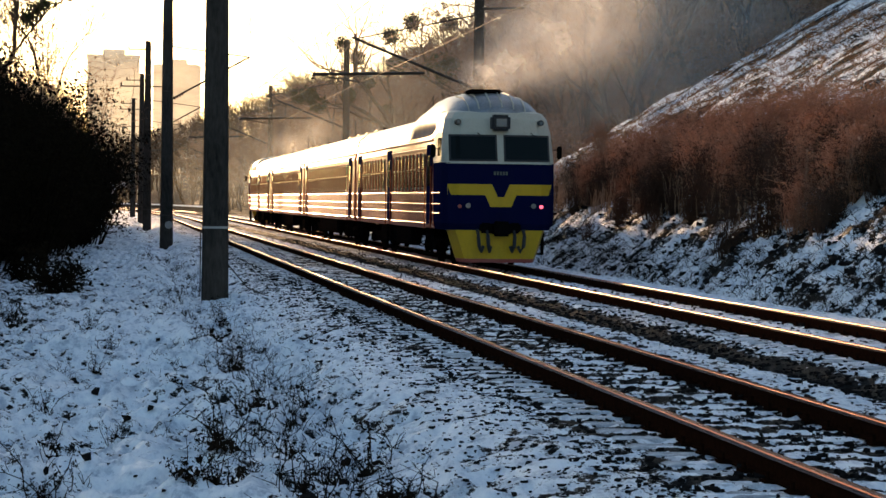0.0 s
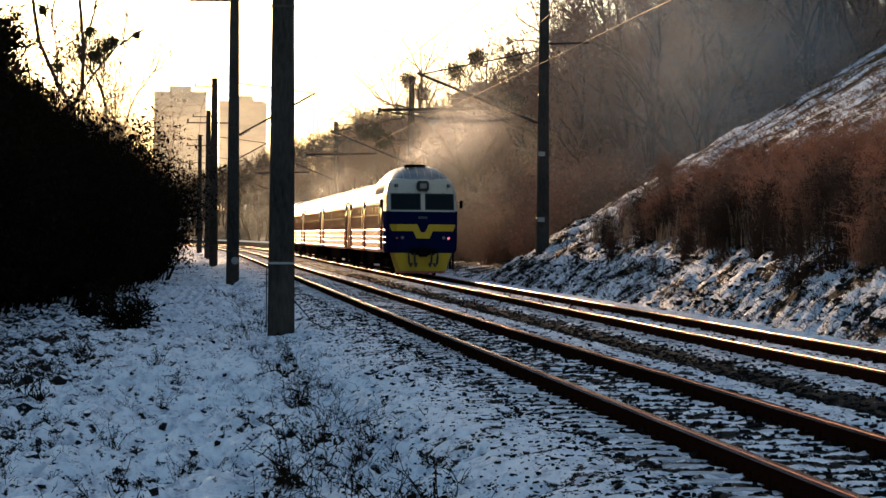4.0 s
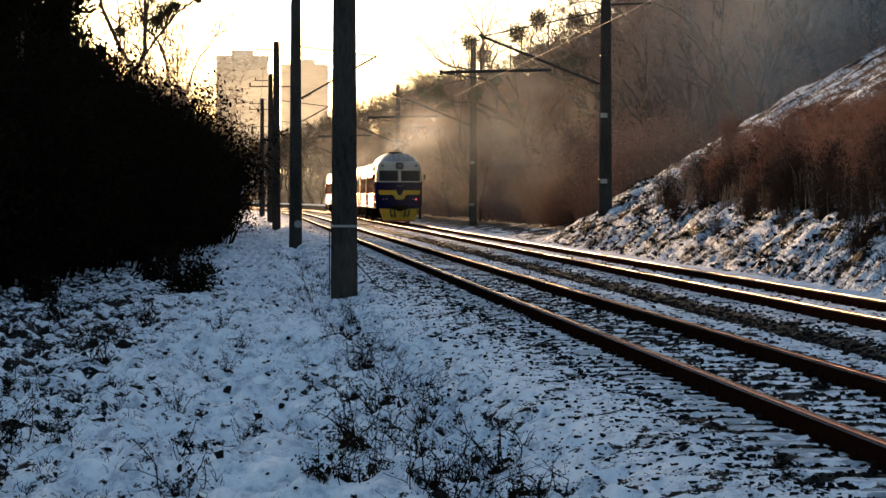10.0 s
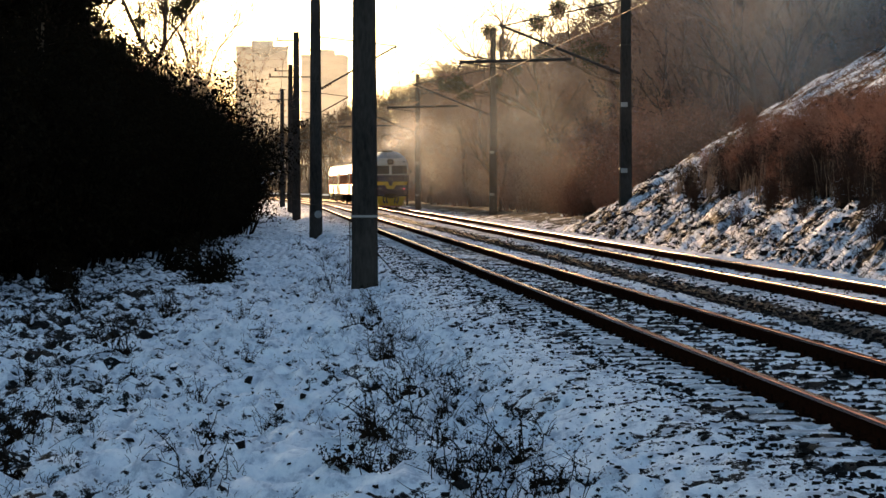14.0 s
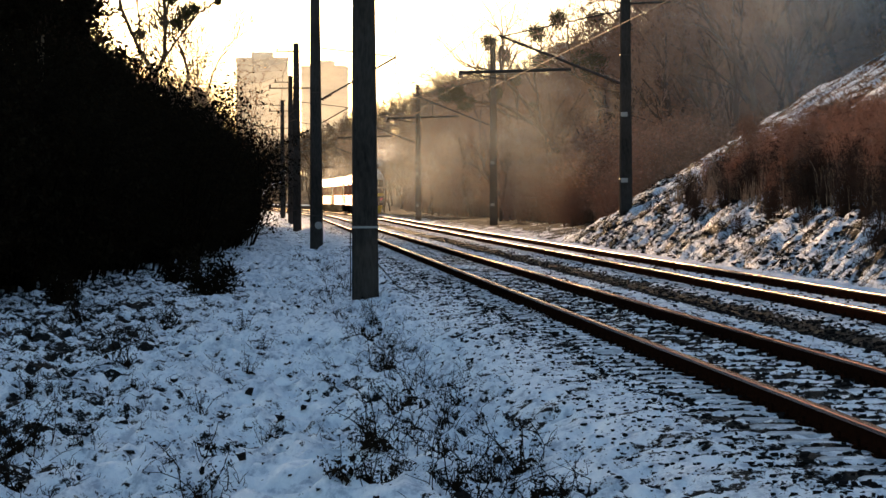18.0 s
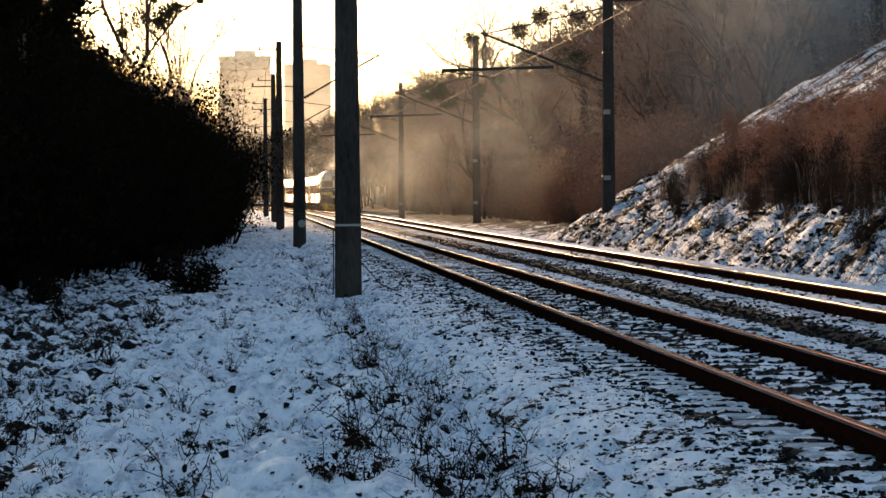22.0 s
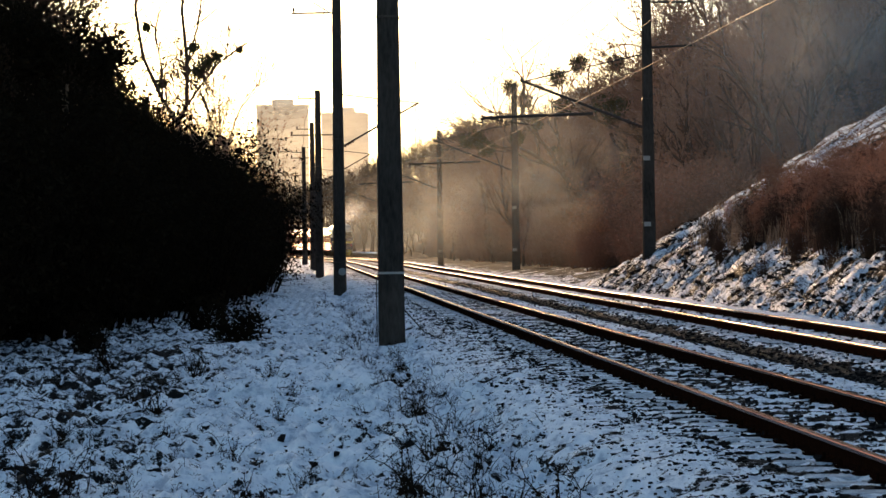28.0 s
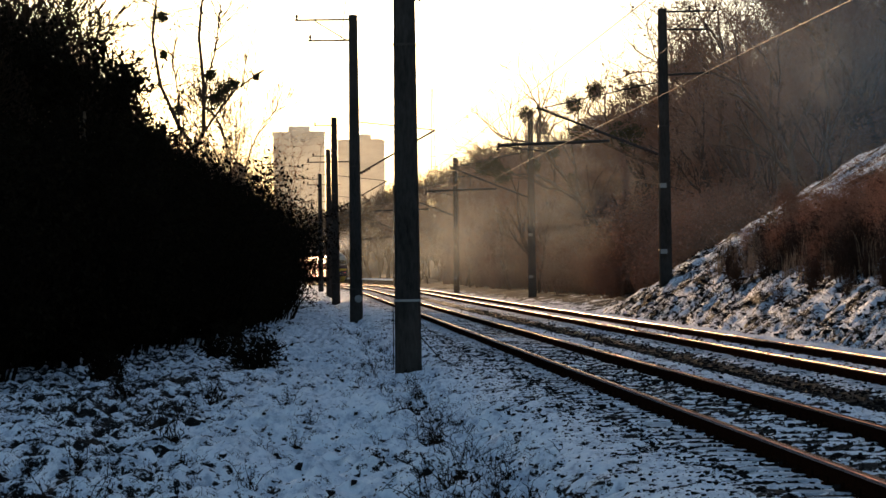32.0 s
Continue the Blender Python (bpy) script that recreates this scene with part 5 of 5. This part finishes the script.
        part("corner_window", Build().box(sx * (HALF - 0.03) - 0.02, sx * (HALF - 0.03) + 0.02, min(y(0.75), y(1.3)), max(y(0.75), y(1.3)), 2.86, 3.44, 0.02), GLASS, t)
    # snow plough and coupling
    for i, (z0, z1, mat, nm) in enumerate(((0.22, 0.98, YELLOW, "plough"), (0.12, 0.218, REDBAND, "plough_edge"))):
        rings = []
        for z in (z0, z1):
            k = (z - 0.12) / 0.86
            w = 1.05 + 0.28 * k
            r = [(-w, y(0.75), z), (-w + 0.15, y(0.22), z), (0, y(0.05), z), (w - 0.15, y(0.22), z), (w, y(0.75), z), (w, y(0.82), z), (-w, y(0.82), z)]
            rings.append(r if s < 0 else list(reversed(r)))
        part(nm, Build().loft(rings), mat, t)
    part("coupler", Build().box(-0.22, 0.22, min(y(-0.35), y(0.6)), max(y(-0.35), y(0.6)), 0.82, 1.22, 0.06), BLACK, t, "black automatic coupler")
    part("coupler_recess", Build().box(-0.55, 0.55, min(y(0.0), y(0.6)), max(y(0.0), y(0.6)), 0.90, 1.18, 0.05), BLACK, t)
    for hx in (-0.62, -0.36, 0.36, 0.62):
        part("brake_hose", Build().tube([(hx, y(0.05), 0.98), (hx, y(-0.12), 0.8), (hx * 0.96, y(-0.14), 0.55), (hx * 0.85, y(-0.06), 0.42), (hx * 0.75, y(0.0), 0.55)], 0.05, 8), RUBBER, t)


rear = railcar("blue and cream diesel railcar with a yellow snow plough", cab=True)
middle = railcar("diesel train coach with bright pressed strips along its side")
second = copy_thing(middle, Matrix.Identity(4))
lead = railcar("leading diesel railcar with bright pressed strips", front=True)
TRAIN = [rear, middle, second, lead]


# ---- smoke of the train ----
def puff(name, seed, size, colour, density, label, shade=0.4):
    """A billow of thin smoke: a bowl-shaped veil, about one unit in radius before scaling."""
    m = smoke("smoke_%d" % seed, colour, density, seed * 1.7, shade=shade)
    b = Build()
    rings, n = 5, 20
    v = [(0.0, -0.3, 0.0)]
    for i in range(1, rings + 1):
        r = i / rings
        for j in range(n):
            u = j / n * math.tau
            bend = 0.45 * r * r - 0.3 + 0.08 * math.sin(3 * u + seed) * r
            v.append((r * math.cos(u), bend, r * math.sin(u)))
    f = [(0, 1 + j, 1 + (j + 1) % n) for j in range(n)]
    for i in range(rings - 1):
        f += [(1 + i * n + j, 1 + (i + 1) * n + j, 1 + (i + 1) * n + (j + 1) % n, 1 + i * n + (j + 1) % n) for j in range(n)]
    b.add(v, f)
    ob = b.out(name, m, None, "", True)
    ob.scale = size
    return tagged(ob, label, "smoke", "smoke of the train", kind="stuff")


# x, y, z, size across, along, high; drift in metres a second; density
PUFFS = [
    (12.5, 80, 9.5, (6, 4, 3.6), (0.08, 0.4, 0.05), 0.4),
    (19, 106, 10.5, (16, 6, 10), (0.15, 0.1, 0.06), 1.0),
    (21, 101, 9.0, (19, 4, 12), (-0.02, 0.05, 0.0), 0.5),
    (6.0, 120, 6.0, (10, 6, 8), (-0.04, 0.2, 0.0), 0.95),
    (1.5, 152, 5.0, (9, 7, 7), (-0.05, 0.3, 0.0), 1.0),
    (-2.0, 172, 3.5, (6, 5, 5), (-0.05, 0.2, 0.0), 0.6),
    (0.5, 188, 5.5, (7, 6, 7), (-0.08, 0.4, 0.0), 0.6),
    (-9.0, 232, 5.0, (8, 7, 7), (-0.05, 0.1, 0.0), 0.75),
]
SMOKE = []
for k, (x, y, z, size, drift, density) in enumerate(PUFFS):
    # veils beyond x 15 are bluer and more diffuse: shaded smoke, by colour
    SMOKE.append((puff("smoke_puff", k + 1, size, (0.62, 0.63, 0.56) if x < 15 else (0.62, 0.65, 0.66), density, "drifting brown-grey exhaust smoke over the line", 0.9 if x > 15 else 0.75 if x > 1 else 0.45), (x, y, z), drift))
# translucent sheets added far down the line, standing in for distance haze
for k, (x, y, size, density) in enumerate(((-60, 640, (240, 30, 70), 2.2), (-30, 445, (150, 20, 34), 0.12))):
    # the warm colour holds the sun's glow on that haze
    mist = puff("mist", 40 + k, size, (0.95, 0.88, 0.72), density, "added translucent veil standing for distance haze beyond the curve")
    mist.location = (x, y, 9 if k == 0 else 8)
PLUMES = []
for k in range(4):
    PLUMES.append((puff("exhaust_plume", 20 + k, (1.2 + 0.5 * k, 1.5 + 0.6 * k, 1.0 + 0.45 * k), (0.95, 0.93, 0.9), 1.25 - 0.15 * k, "fresh pale exhaust smoke trailing from the train"), k))
FRONT_PLUMES = [(puff("exhaust_plume", 30 + k, (1.6 + 0.7 * k, 1.5, 1.2 + 0.5 * k), (0.8, 0.78, 0.75), 0.9 - 0.25 * k, "fresh pale exhaust smoke over the leading car"), k) for k in range(2)]


# ---- what moves ----
SPEED, START = 8.4, 55.0
LINE_Y = np.arange(-50, 700, 0.5)
LINE_S = np.concatenate([[0], np.cumsum(np.hypot(np.diff(LINE_Y), np.diff(line(LINE_Y))))])


def on_line(s):
    """The pose on the far track, s metres along it, facing onwards."""
    y = float(np.interp(s, LINE_S, LINE_Y))
    return Matrix.Translation((float(line(y)), y, 0.0)) @ Matrix.Rotation(-math.atan(float(slope_of(y))), 4, "Z")


def rear_end(t):
    """How far along the line the train's last end stands at t."""
    return float(np.interp(START, LINE_Y, LINE_S)) + SPEED * t


def motions():
    for i, car in enumerate(TRAIN):
        walk(car, [(t, on_line(rear_end(t) + CAR / 2 + i * PITCH)) for t in range(0, 33)])
    for ob, at, drift in SMOKE:
        p, d = Vector(at), Vector(drift)
        walk(ob, [(t, Matrix.Translation(p + d * t) @ Matrix.Rotation(0.01 * t, 4, "Z")) for t in range(0, 33, 4)])
    for ob, k in PLUMES:
        walk(ob, [(t, on_line(rear_end(t) + 3.0 - 1.3 * k) @ Matrix.Translation((0.6 * k, 0, 5.2 + 0.5 * k))) for t in range(0, 33)])
    for ob, k in FRONT_PLUMES:
        walk(ob, [(t, on_line(rear_end(t) + 74.0 - 4.0 * k) @ Matrix.Translation((0.4 + 1.0 * k, 0, 5.0 + 0.8 * k))) for t in range(0, 33)])


motions()
